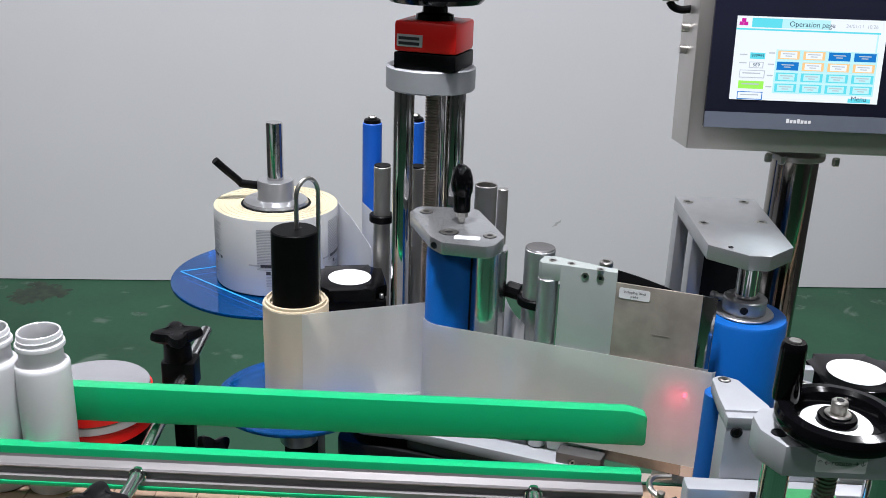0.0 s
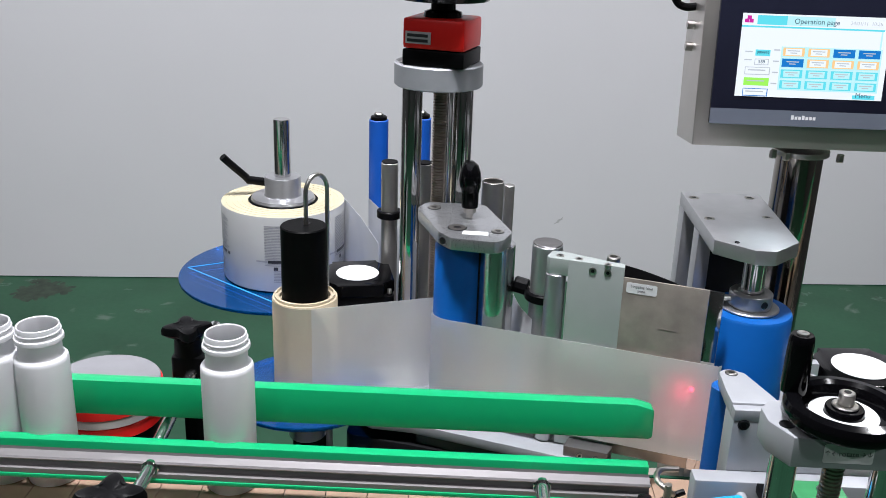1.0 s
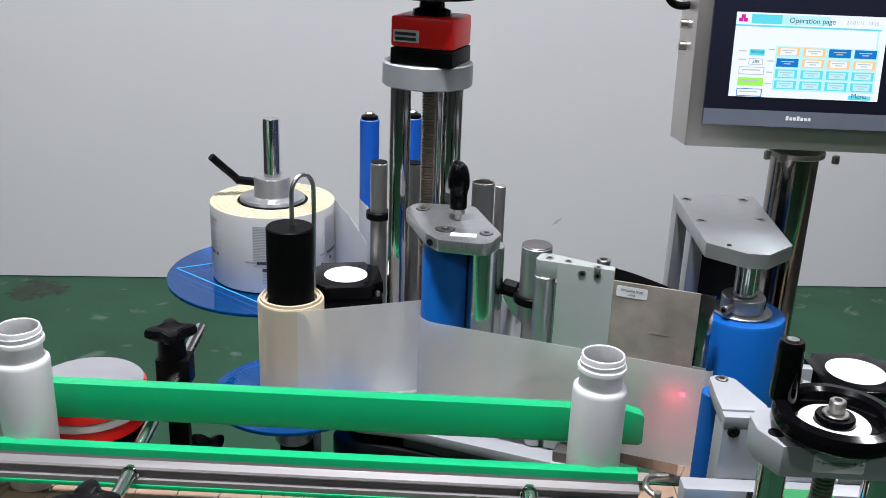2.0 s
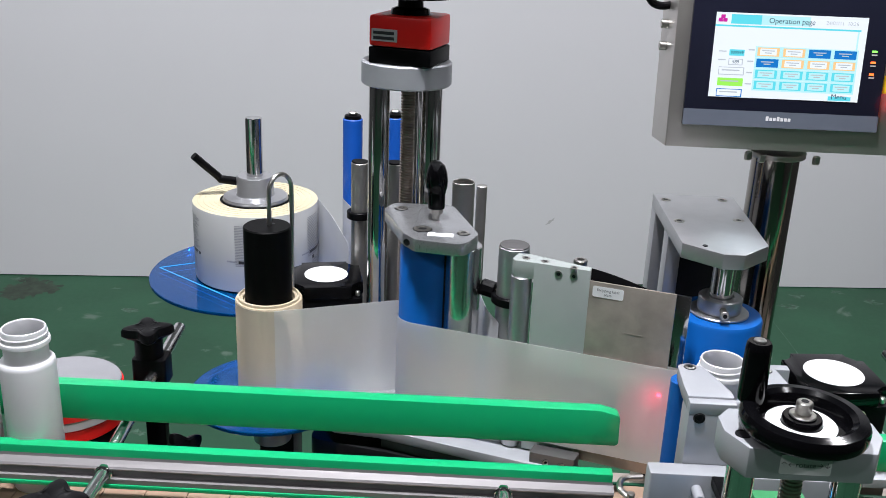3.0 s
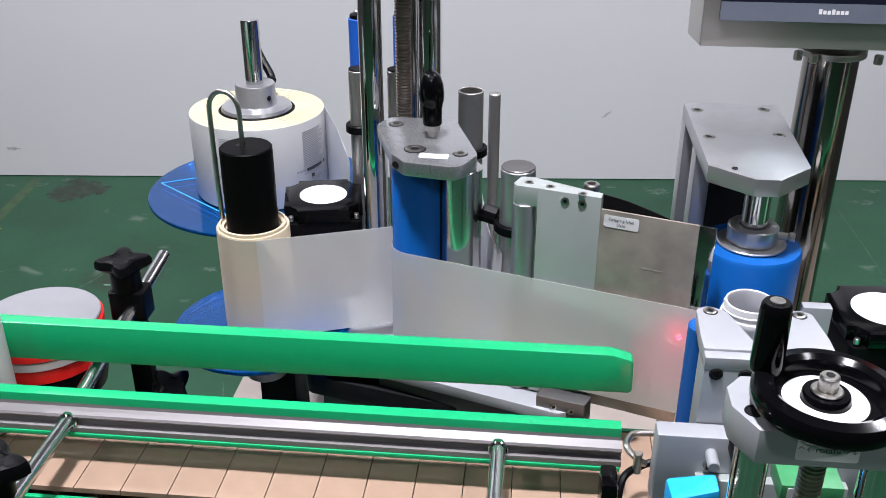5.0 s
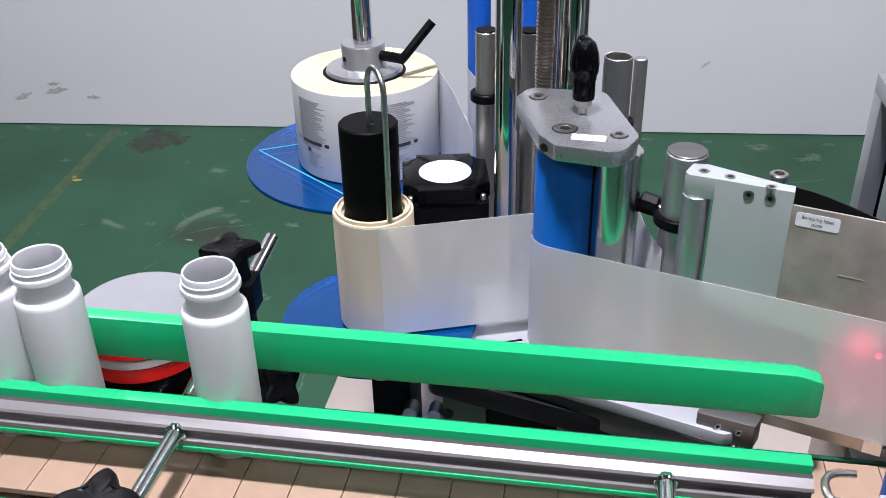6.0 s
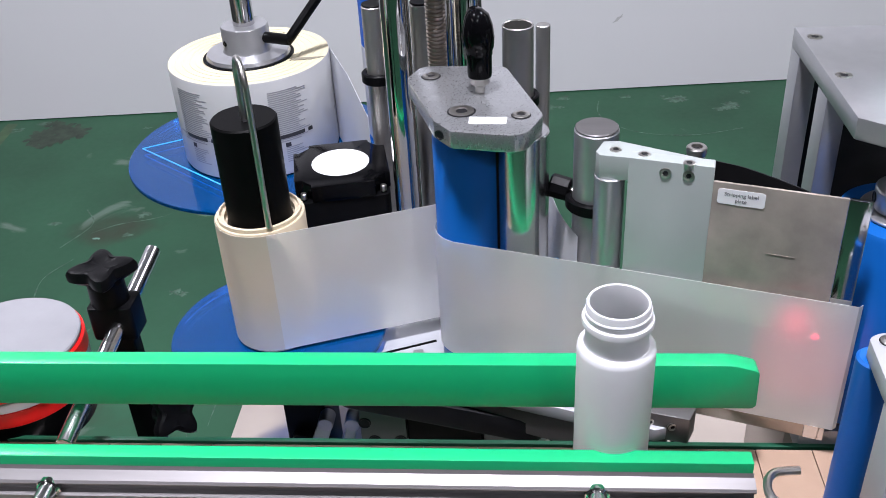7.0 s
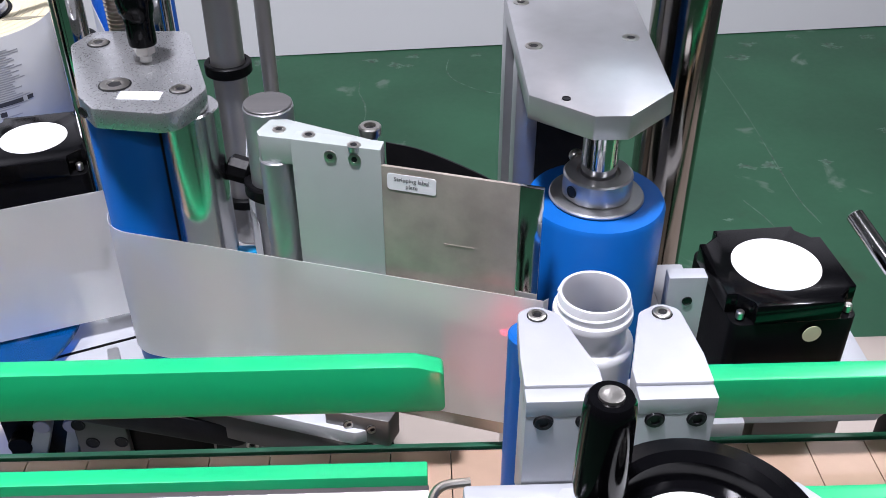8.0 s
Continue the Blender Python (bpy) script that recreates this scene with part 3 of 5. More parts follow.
def guide_rails():
    t = thing("guide_rail", (0, 0.717, 0.78), "green plastic front guide rail on a grooved aluminium profile", "guide rail", "guide rails")
    part("strip", box(-0.95, 0.1535, 0.7115, 0.7225, 0.7495, 0.782, 0.0012), GREEN, t)
    part("lip", box(-0.95, 0.1533, 0.6983, 0.7113, 0.7505, 0.7548, 0.0012), GREEN, t)
    prof = [(0.7113, 0.7745), (0.7113, 0.755), (0.6995, 0.755), (0.6995, 0.7595), (0.7005, 0.7605), (0.705, 0.7605), (0.705, 0.7675), (0.7012, 0.7675), (0.7008, 0.7688), (0.702, 0.7705), (0.709, 0.773), (0.7095, 0.7715), (0.7105, 0.7715)]
    bm = bmesh.new()
    a = [bm.verts.new((-0.95, y, z)) for y, z in prof]
    b = [bm.verts.new((0.154, y, z)) for y, z in prof]
    bm.faces.new(a)
    bm.faces.new(b[::-1])
    for i in range(len(prof)):
        j = (i + 1) % len(prof)
        bm.faces.new((a[i], b[i], b[j], a[j]))
    part("profile", bm, ALU_PROFILE, t, "grooved aluminium profile")
    for x in (-0.285, 0.06):
        rd = part("rod", rod((x, 0.7048, 0.764), (x, 0.5, 0.7625), 0.006), CHROME_SATIN, t, "polished steel support rod")
        m, _ = along((x, 0.7045, 0.764), (x, 0.69, 0.764))
        part("collar", cyl(0, 0, 0, 0.005, 0.0078, m=m), CHROME, rd)
    r = thing("guide_rail", (0, 0.772, 0.79), "thick bright green plastic rear guide rail with rounded end", "guide rail", "guide rails")
    # side view of the rail, its end eased at the top
    bm = prism(rounded([(-0.95, 0.779), (0.165, 0.779), (0.164, 0.8095), (0.147, 0.8145), (-0.95, 0.8145)], [0.001, 0.004, 0.004, 0.03, 0.001]), -0.7765, -0.7635, 0.0016)
    bm.transform(Matrix.Rotation(radians(90), 4, "X"))
    part("strip", bm, GREEN, r)
    part("rod", rod((-0.292, 0.742, 0.762), (-0.2815, 0.924, 0.801), 0.006), CHROME_SATIN, r, "polished steel support rod")
    r = thing("guide_rail", (0.7, 0.772, 0.79), "green plastic rear guide rail behind the labelling nip", "guide rail", "guide rails")
    part("rod", rod((0.49, 0.781, 0.782), (0.4865, 0.79, 0.782), 0.006), CHROME_SATIN, r, "polished steel support rod")
    part("strip", prism(rounded([(0.306, 0.7655), (1.1, 0.7655), (1.1, 0.7805), (0.306, 0.7805)], 0.002), 0.765, 0.7965, 0.0016), GREEN, r)
    r = thing("guide_rail", (0.7, 0.717, 0.77), "green plastic front guide rail behind the hand wheel", "guide rail", "guide rails")
    part("strip", prism(rounded([(0.31, 0.7), (1.1, 0.7), (1.1, 0.711), (0.31, 0.711)], 0.002), 0.735, 0.7665, 0.0012), GREEN, r)


def star_knob_mesh(m, r=0.02, h=0.016, lobes=4):
    """A star grip: lobed head over a round neck."""
    bm = bmesh.new()
    r, n, rows = r * 1.13, lobes * 14, [(0.5, -0.012), (0.52, 0.0), (0.82, 0.002), (1.0, 0.005), (1.0, h * 0.72), (0.93, h * 0.93), (0.72, h), (0.4, h * 0.93), (0, h * 0.9)]
    rings = []
    for k, z in rows:
        if k == 0:
            rings.append([bm.verts.new(m @ Vector((0, 0, z)))])
            continue
        star = k > 0.6
        rings.append([bm.verts.new(m @ Vector((r * k * (1 - (0.42 * (0.5 - 0.5 * math.cos(lobes * 2 * math.pi * i / n)) ** 0.72 if star else 0)) * math.cos(2 * math.pi * i / n),
                                               r * k * (1 - (0.42 * (0.5 - 0.5 * math.cos(lobes * 2 * math.pi * i / n)) ** 0.72 if star else 0)) * math.sin(2 * math.pi * i / n), z))) for i in range(n)])
    for a, b in zip(rings, rings[1:]):
        for i in range(n):
            f = list(dict.fromkeys([a[i % len(a)], a[(i + 1) % len(a)], b[(i + 1) % len(b)], b[i % len(b)]]))
            if len(f) > 2:
                bm.faces.new(f)
    return bm


def clamps():
    lab = "black rod clamp with star grip knob"
    t = thing("rod_clamp", (-0.29, 0.855, 0.6), lab + " behind the rail", "clamp", "rod clamps")
    part("body", prism(rounded([(-0.307, 0.842), (-0.273, 0.842), (-0.273, 0.868), (-0.307, 0.868)], 0.004), 0.772, 0.801, 0.002), BLACK, t)
    part("neck", lathe([(0, 0.801), (0.014, 0.801), (0.0135, 0.818), (0, 0.818)], (-0.292, 0.855, 0)), BLACK, t)
    part("knob", star_knob_mesh(pose(-0.292, 0.855, 0.819, 0, 0, 20), 0.0225, 0.014), BLACK, t)
    part("arm", prism(rounded([(-0.299, 0.848), (-0.279, 0.848), (-0.279, 0.862), (-0.299, 0.862)], 0.002), 0.62, 0.773, 0.001), BLACK, t)
    part("foot", box(-0.31, -0.262, 0.79, 0.862, 0.6, 0.64, 0.004), BLACK, t)
    part("lower_knob", star_knob_mesh(pose(-0.262, 0.842, 0.70, 35, 55, 0), 0.02, 0.014), BLACK, t)
    for x, y, ang in ((-0.27, 0.575, 10), (0.066, 0.585, 40)):
        t = thing("rod_clamp", (x, y, 0.6), lab + " in front of the conveyor", "clamp", "rod clamps")
        part("body", prism(rounded([(x - 0.022, y - 0.014), (x + 0.012, y - 0.014), (x + 0.012, y + 0.014), (x - 0.022, y + 0.014)], 0.004), 0.74, 0.775, 0.002), BLACK, t)
        dz = 0.06 if x < 0 else 0.03
        part("neck", cyl(x, y, 0.775, 0.748 + dz, 0.011), BLACK, t)
        part("knob", star_knob_mesh(pose(x, y, 0.752 + dz, 0, 0, ang), 0.0235, 0.016), BLACK, t)
        part("post", box(x - 0.012, x + 0.008, y - 0.008, y + 0.008, 0.61, 0.741, 0.001), BLACK, t)
        part("bracket", box(x - 0.02, x + 0.02, y - 0.01, 0.6555, 0.6, 0.612, 0.001), BLACK, t)


# ---- bottles ----
BOTTLE = [(0, 0.002), (0.0205, 0), (0.0228, 0.0012), (0.0235, 0.004), (0.0235, 0.1205), (0.0231, 0.1232), (0.0218, 0.1248), (0.0196, 0.1255), (0.0187, 0.1268),
          (0.0187, 0.1385), (0.0196, 0.1398), (0.0211, 0.1404), (0.0213, 0.1425), (0.0209, 0.1442), (0.0193, 0.1448), (0.0188, 0.1462), (0.0188, 0.1522),
          (0.0184, 0.1542), (0.0177, 0.1547), (0.0169, 0.154), (0.0166, 0.128), (0.0205, 0.122), (0.0215, 0.115), (0.0215, 0.004), (0, 0.004)]


def curved(r, a0, a1, z0, z1, bm, n=None, c=(0, 0)):
    n = n or max(1, int(abs(a1 - a0) / 6))
    cols = [[bm.verts.new((c[0] + r * math.cos(radians(a0 + (a1 - a0) * k / n)), c[1] + r * math.sin(radians(a0 + (a1 - a0) * k / n)), z)) for z in (z0, z1)] for k in range(n + 1)]
    for p, q in zip(cols, cols[1:]):
        bm.faces.new((p[0], q[0], q[1], p[1]))


def bottles():
    made = []
    first = thing("bottle", (0, 0, 0), "empty white plastic bottle with an open threaded neck", "bottle", "bottles on the conveyor")
    part("body", lathe(BOTTLE, seg=56), BOTTLE_PLASTIC, first)
    thr = [(0.0189 * math.cos(a), 0.0189 * math.sin(a), 0.1465 + 0.003 * a / (2 * math.pi)) for a in np.linspace(0, 2.9 * math.pi, 60)]
    part("thread", pipe(thr, 0.0008, 6), BOTTLE_PLASTIC, first)
    made.append(first)
    for k in range(1, 8):
        made.append(copy_thing(first, pose(0, 0, 0)))
    tagged(made[0], "white plastic bottle with an open neck and a printed wrap label")
    bm = bmesh.new()
    curved(0.02362, 30, 170, 0.018, 0.108, bm)
    lab = part("wrap_label", bm, LABEL_WHITE, made[0], "silvery white printed label")
    bm = bmesh.new()
    random.seed(3)
    for k in range(30):
        curved(0.02368, 40, 40 + random.uniform(26, 42), 0.034 + k * 0.0022, 0.0351 + k * 0.0022, bm, 5)
    for k in range(14):
        curved(0.02368, 110, 110 + random.uniform(20, 40), 0.06 + k * 0.0026, 0.0613 + k * 0.0026, bm, 5)
    curved(0.02370, 32, 168, 0.0285, 0.0325, bm)
    part("printing", bm, PRINT_DARK, lab)["kind"] = "stuff"
    return made


def bottle_rows():
    z, y = BELT_Z, 0.742
    keys = [
        [(0, -0.377), (0.4, -0.377), (0.55, -0.36), (1.0, -0.223), (1.5, -0.055), (1.7, 0.015), (2.0, 0.118), (2.35, 0.236), (2.45, 0.242), (3.0, 0.242), (3.78, 0.242), (3.9, 0.288), (4.2, 0.403), (5.0, 0.67), (5.9, 0.97), (6.2, 1.05), (6.3, 1.055), (8, 1.055)],
        [(0, -0.424), (0.4, -0.424), (0.55, -0.405), (0.7, -0.392), (1.5, -0.389), (2.9, -0.376), (3.0, -0.36), (3.2, -0.296), (3.5, -0.196), (3.8, -0.097), (4.2, 0.032), (4.8, 0.234), (4.9, 0.242), (5.5, 0.242), (6.38, 0.242), (6.5, 0.27), (7.0, 0.44), (8, 0.78)],
        [(0, -0.471), (0.4, -0.471), (0.7, -0.439), (2.9, -0.423), (3.05, -0.405), (3.2, -0.381), (4, -0.377), (5.5, -0.374), (5.6, -0.364), (5.9, -0.291), (6.1, -0.226), (6.5, -0.096), (7.0, 0.071), (7.4, 0.216), (7.5, 0.242), (8, 0.242)],
        [(0, -0.518), (0.4, -0.518), (0.7, -0.486), (2.9, -0.470), (3.2, -0.428), (5.5, -0.421), (5.75, -0.392), (6.5, -0.385), (8, -0.38)],
    ]
    for k in range(4):
        keys.append([(t, x - 0.0472 * (k + 1)) for t, x in keys[3]])
    out = []
    for n, ks in enumerate(keys):
        rows = []
        for t, x in ks:
            turn = 0.0
            if n == 0:
                turn = float(np.interp(t, [2.9, 3.78], [0, -112]))
            rows.append((t, pose(x, y + (0.0045 if x == 0.242 else 0.0), z, 0, 0, turn)))
        if n == 0:
            rows += [(t, pose(0.242, y + 0.0045, z, 0, 0, float(np.interp(t, [2.9, 3.78], [0, -112])))) for t in (2.9, 3.2, 3.4, 3.6)]
            rows = sorted([r for r in rows if r[0] != 3.0], key=lambda r: r[0])
        out.append(rows)
    return out


# ---- label supply and rewind ----
SUPPLY = (-0.2585, 1.198)
REWIND = (-0.1785, 0.8925)


def supply_roll():
    x, y = SUPPLY
    st = thing("supply_stand", (x, y, 0.53), "aluminium post with a clear blue disc under the supply roll", "stand")
    part("post", cyl(x, y, 0.6, 0.7525, 0.0135), ALU, st)
    part("flange", cyl(x, y, 0.585, 0.6, 0.035), ALU, st)
    part("arm", box(x - 0.03, -0.06, y - 0.035, y + 0.03, 0.565, 0.585, 0.002), ALU, st)
    disc = part("disc", cyl(x, y, 0.7535, 0.7575, 0.141, 0.0006, 96), ACRYLIC, st, "transparent blue acrylic disc")
    apex = (-0.391, 1.195, 0.7578)
    for end in ((-0.335, 1.226, 0.7578), (-0.254, 1.09, 0.7578)):
        part("scored_line", rod(apex, end, 0.0007, 0.0002, 8), EDGE_LIGHT, disc, "pale edge-lit scored line")
    part("pedestal", box(-0.14, -0.06, 0.99, y + 0.03, 0.533, 0.565, 0.002), ALU, st)
    t = thing("label_roll", (x, y, 0.753), "large roll of printed silvery labels with a clamping lever", "label roll")
    w = part("wound_stock", lathe([(0.046, 0.760), (0.0805, 0.760), (0.081, 0.762), (0.081, 0.8595), (0.0805, 0.8605), (0.046, 0.8605), (0.046, 0.760)], (x, y, 0), 96), [LABEL_WHITE, CREAM_EDGE], t, "cream paper edge round silvery labels")
    for p in w.data.polygons:
        if abs(p.normal.z) > 0.7:
            p.material_index = 1
    bm = bmesh.new()
    for r in (0.053, 0.059, 0.066, 0.0735):
        ring(x, y, 0.8604, 0.8609, r + 0.0008, r - 0.0008, 0.0001, 72, bm)
    part("layering", bm, CREAM_EDGE, w)["kind"] = "stuff"
    random.seed(9)
    bm, dark = bmesh.new(), bmesh.new()
    for a0 in (-118, -46, 26, 98, 170):
        for k in range(26):
            zz = 0.848 - k * 0.0021
            curved(0.0812, a0, a0 + random.uniform(20, 30), zz, zz + 0.0011, bm, 5, (x, y))
        for k in range(8):
            zz = 0.788 - k * 0.0021
            curved(0.0812, a0 + 8, a0 + 8 + random.uniform(8, 17), zz, zz + 0.0011, bm, 4, (x, y))
        curved(0.0812, a0 - 8, a0 + 2, 0.8, 0.8022, bm, 4, (x, y))
        curved(0.0813, a0 + 3, a0 + 24, 0.799, 0.803, dark, 6, (x, y))
        curved(0.0813, a0 + 27, a0 + 31, 0.799, 0.803, dark, 3, (x, y))
        curved(0.0813, a0 + 8, a0 + 12, 0.7895, 0.794, dark, 3, (x, y))
    # flat dark sliver paints the shade where the torn paper opens
    part("torn_slit_shade", prism([(x + 0.05, y - 0.004), (x + 0.052, y + 0.004), (x + 0.079, y + 0.017), (x + 0.07, y + 0.006)], 0.8608, 0.8612, 0), CREAM_SHADE, w, "loose torn paper edge, its shade painted as a dark sliver")
    part("printing", bm, PRINT, w)["kind"] = "stuff"
    part("dark_printing", dark, PRINT_DARK, w)["kind"] = "stuff"
    hub = part("hub", lathe([(0, 0.8605), (0.042, 0.8605), (0.0425, 0.862), (0.041, 0.8655), (0.025, 0.867), (0.0238, 0.869), (0.0238, 0.891), (0.0228, 0.8925), (0.0125, 0.8925), (0, 0.8925)], (x, y, 0), 64), ALU, t)
    part("core_gap", ring(x, y, 0.8606, 0.8612, 0.0455, 0.043, 0.0001), BLACK_MATTE, hub)
    part("shaft", cyl(x, y, 0.892, 0.9685, 0.0108), CHROME, t)
    lv = part("lever_hub", rod((x + 0.022, y, 0.881), (x + 0.052, y, 0.881), 0.0055), BLACK, t)
    part("lever", pipe(curve_pts([(x + 0.05, y, 0.881), (x + 0.055, y + 0.004, 0.888), (x + 0.064, y + 0.018, 0.904), (x + 0.072, y + 0.028, 0.917)], 5), 0.005, 10), BLACK, lv, "black clamping lever")
    part("set_screw", rod((x - 0.01, y - 0.0205, 0.878), (x - 0.011, y - 0.0225, 0.878), 0.0028), BLACK_MATTE, hub)
    return t


def rewind_roll():
    x, y = REWIND
    t = thing("rewind_roll", (x, y, 0.742), "cream backing paper roll with black mandrel on blue disc", "paper roll")
    disc = part("disc", cyl(x, y, 0.7425, 0.7465, 0.0855, 0.0006, 80), ACRYLIC, t, "transparent blue acrylic disc")
    part("wound_paper", lathe([(0.0245, 0.7475), (0.0325, 0.7475), (0.0335, 0.7485), (0.0335, 0.853), (0.033, 0.8538), (0.0313, 0.8538), (0.031, 0.8565), (0.0292, 0.857), (0.0288, 0.8545), (0.0262, 0.854), (0.026, 0.8495), (0.0245, 0.849), (0.0245, 0.7475)], (x, y, 0), 72), CREAM, t, "cream glossy backing paper")
    wt = part("weight", cyl(x, y, 0.748, 0.9305, 0.0236, 0.0012, 64), BLACK_MATTE, t, "black cylindrical mandrel")
    c = (x + 0.003, y)
    o = 0.0285
    arc = [(c[0] + o / 2 - o / 2 * math.cos(a), y, 0.962 + o * 0.62 * math.sin(a)) for a in np.linspace(0, math.pi, 15)]
    pts = [(c[0], y, 0.93), (c[0], y, 0.945)] + arc + [(c[0] + o, y, 0.93), (c[0] + o - 0.001, y, 0.857)]
    part("wire_handle", pipe(pts, 0.0023, 12), STEEL, wt, "bent steel wire handle")
    # flat dark patch painted for the shade in the slot
    part("slot", box(c[0] - 0.001, c[0] + 0.006, y - 0.0018, y + 0.0018, 0.9304, 0.9308, 0), DARK_STEEL, wt)
    part("axle", cyl(x, y, 0.69, 0.7425, 0.02), ALU, t)
    return t


def liner():
    x, y = REWIND
    t = thing("liner_strip", (0.08, 0.83, 0.75), "frosted translucent backing strip running between rollers", "film strip")
    cx, cy, r = -0.0215, 0.8775, 0.0254
    arc = [(cx + r * math.cos(radians(a)), cy + r * math.sin(radians(a))) for a in np.linspace(253, 150, 12)]
    path = [(0.2235, 0.7785), (0.2205, 0.7762)] + [(0.2205 + (arc[0][0] - 0.2205) * k / 10, 0.7762 + (arc[0][1] - 0.7762) * k / 10) for k in range(1, 10)] + arc
    part("front_run", ribbon(path, 0.7495, 0.8505), LINER, t)
    a0 = radians(-70)
    p0 = (x + 0.0338 * math.cos(a0), y + 0.0338 * math.sin(a0))
    p1 = (-0.044, 0.905)
    turns = [(x + 0.0336 * math.cos(radians(q)), y + 0.0336 * math.sin(radians(q))) for q in range(-300, -69, 5)]
    part("wound_run", ribbon(turns, 0.7495, 0.8525), LINER_WOUND, t, "cream tinted wound strip")
    part("back_run", ribbon([(p0[0] + (p1[0] - p0[0]) * k / 8, p0[1] + (p1[1] - p0[1]) * k / 8) for k in range(9)], 0.7495, 0.8525), LINER, t)
    w = thing("label_web", (-0.1, 1.08, 0.75), "pale web of labels running from the supply roll over rollers", "film strip")
    x, y = SUPPLY
    p0 = (x + 0.0815 * math.cos(radians(28)), y + 0.0815 * math.sin(radians(28)))
    part("first_run", ribbon([p0, (-0.15, 1.145), (-0.117, 1.047)], 0.756, 0.858), WEB, w)
    part("second_run", ribbon([(-0.095, 1.05), (-0.12, 1.2)], 0.756, 0.858), WEB, w)
    part("third_run", ribbon([(-0.148, 1.235), (-0.1475, 1.225), (-0.08, 1.07)], 0.756, 0.858), WEB, w)
    part("fourth_run", ribbon(curve_pts([(0.024, 1.012, 0), (0.032, 0.95, 0), (0.042, 0.885, 0), (0.0535, 0.85, 0)], 6), 0.75, 0.8565), WEB, w)


# ---- the labelling head ----
def socket_row(parent, pts, z, r):
    for p in pts:
        socket_screw("screw", (*p, z), parent, r)


def head_plate():
    t = thing("base_plate", (0, 0.88, 0.7), "pale anodised aluminium plate carrying the rollers", "machine plate")
    pts = [(-0.16, 1.0), (-0.155, 0.94), (-0.108, 0.852), (-0.062, 0.846), (0.108, 0.79), (0.122, 0.795), (0.134, 0.812), (0.12, 0.9), (0.06, 1.04), (0.0, 1.09), (-0.16, 1.09)]
    part("plate", prism(rounded(pts, 0.008), 0.724, 0.735, 0.0012), ALU_WHITE, t)
    part("under_bar", prism(rounded([(-0.06, 0.851), (0.106, 0.7915), (0.117, 0.795), (0.12, 0.808), (-0.05, 0.872)], 0.004), 0.699, 0.7238, 0.001), ALU_DARK, t, "dark brushed carrier bar")
    part("front_block", prism(rounded([(0.088, 0.8), (0.13, 0.7885), (0.137, 0.803), (0.094, 0.815)], 0.002), 0.7235, 0.746, 0.001), ALU_DARK, t, "dark brushed end block")
    part("groove", box(-0.12, -0.05, 0.876, 0.8785, 0.7345, 0.7354, 0.0002, turn=(0, 0, 22)), BLACK_MATTE, t)
    part("fixing_strip", box(-0.066, -0.058, 0.852, 0.876, 0.7352, 0.7385, 0.001, turn=(0, 0, 20)), ALU, t)
    for p in ((0.104, 0.7952, 0.738), (0.119, 0.7912, 0.737)):
        socket_screw("screw", p, t, 0.0032, 0.0008, (0.24, -1, 0))
    part("slide_block", box(-0.127, -0.02, 0.915, 0.96, 0.531, 0.7, 0.002), BLACK, t, "black slide body")
    lp = part("lug_plate", prism(rounded([(-0.127, 0.908), (-0.086, 0.908), (-0.086, 0.9148), (-0.127, 0.9148)], 0.001), 0.531, 0.655, 0.0006), ALU_DARK, t, "dark drilled lug plate")
    for x, z in ((-0.115, 0.61), (-0.092, 0.61), (-0.105, 0.594), (-0.1225, 0.63)):
        hole("hole", (x, 0.9078, z), lp, 0.0046, (0, -1, 0))
    bp = part("bearing_plate", box(-0.018, 0.0205, 0.905, 0.96, 0.531, 0.69, 0.001), ALU_DARK, t, "grey bearing plate")
    hole("hole", (-0.0095, 0.9048, 0.605), bp, 0.0052, (0, -1, 0))
    socket_screw("screw", (0.0135, 0.9048, 0.607), bp, 0.0052, 0.002, (0, -1, 0))
    part("seam", box(-0.0175, 0.02, 0.9046, 0.9049, 0.5985, 0.5995, 0), BLACK, bp)
    part("pillar", cyl(0.0305, 0.915, 0.531, 0.7, 0.0058), ALU_FACE, t)
    part("bumper", rod((0.047, 0.93, 0.614), (0.047, 0.912, 0.614), 0.0105), BLACK, t)
    part("gear_housing", box(-0.205, -0.166, 0.945, 1.0, 0.5305, 0.72, 0.002), BLACK, t, "black gear housing")
    part("shaft_end", rod((-0.19, 0.935, 0.578), (-0.19, 0.95, 0.578), 0.01), BLACK, t)
    part("tray", prism(rounded([(-0.135, 0.862), (0.03, 0.82), (0.035, 0.85), (-0.12, 0.93)], 0.012), 0.69, 0.7115, 0.002), DARK_STEEL, t)
    for pts in (((-0.171, 0.605), (-0.157, 0.605), (-0.183, 0.531), (-0.2, 0.531)), ((-0.144, 0.604), (-0.135, 0.604), (-0.152, 0.531), (-0.167, 0.531))):
        bm = prism([(x, z) for x, z in pts], -0.944, -0.936, 0.0008)
        bm.transform(Matrix.Rotation(radians(90), 4, "X"))
        st = part("strut", bm, ALU_FACE, t, "bright slanted strut")
        cx = (pts[0][0] + pts[1][0]) / 2
        part("boss", rod((cx, 0.946, 0.606), (cx, 0.93, 0.606), 0.0072), ALU, st)
    part("prop", box(0.079, 0.095, 0.86, 0.87, 0.531, 0.661, 0.001), ALU_FACE, t, "pale square prop")
    part("prop_screw", cyl(0.0885, 0.865, 0.661, 0.7, 0.0025), SCREW_STEEL, t)
    part("spring", spring(0.1265, 0.806, 0.62, 0.722, 0.0042, 0.0013, 22), BLACK, t)
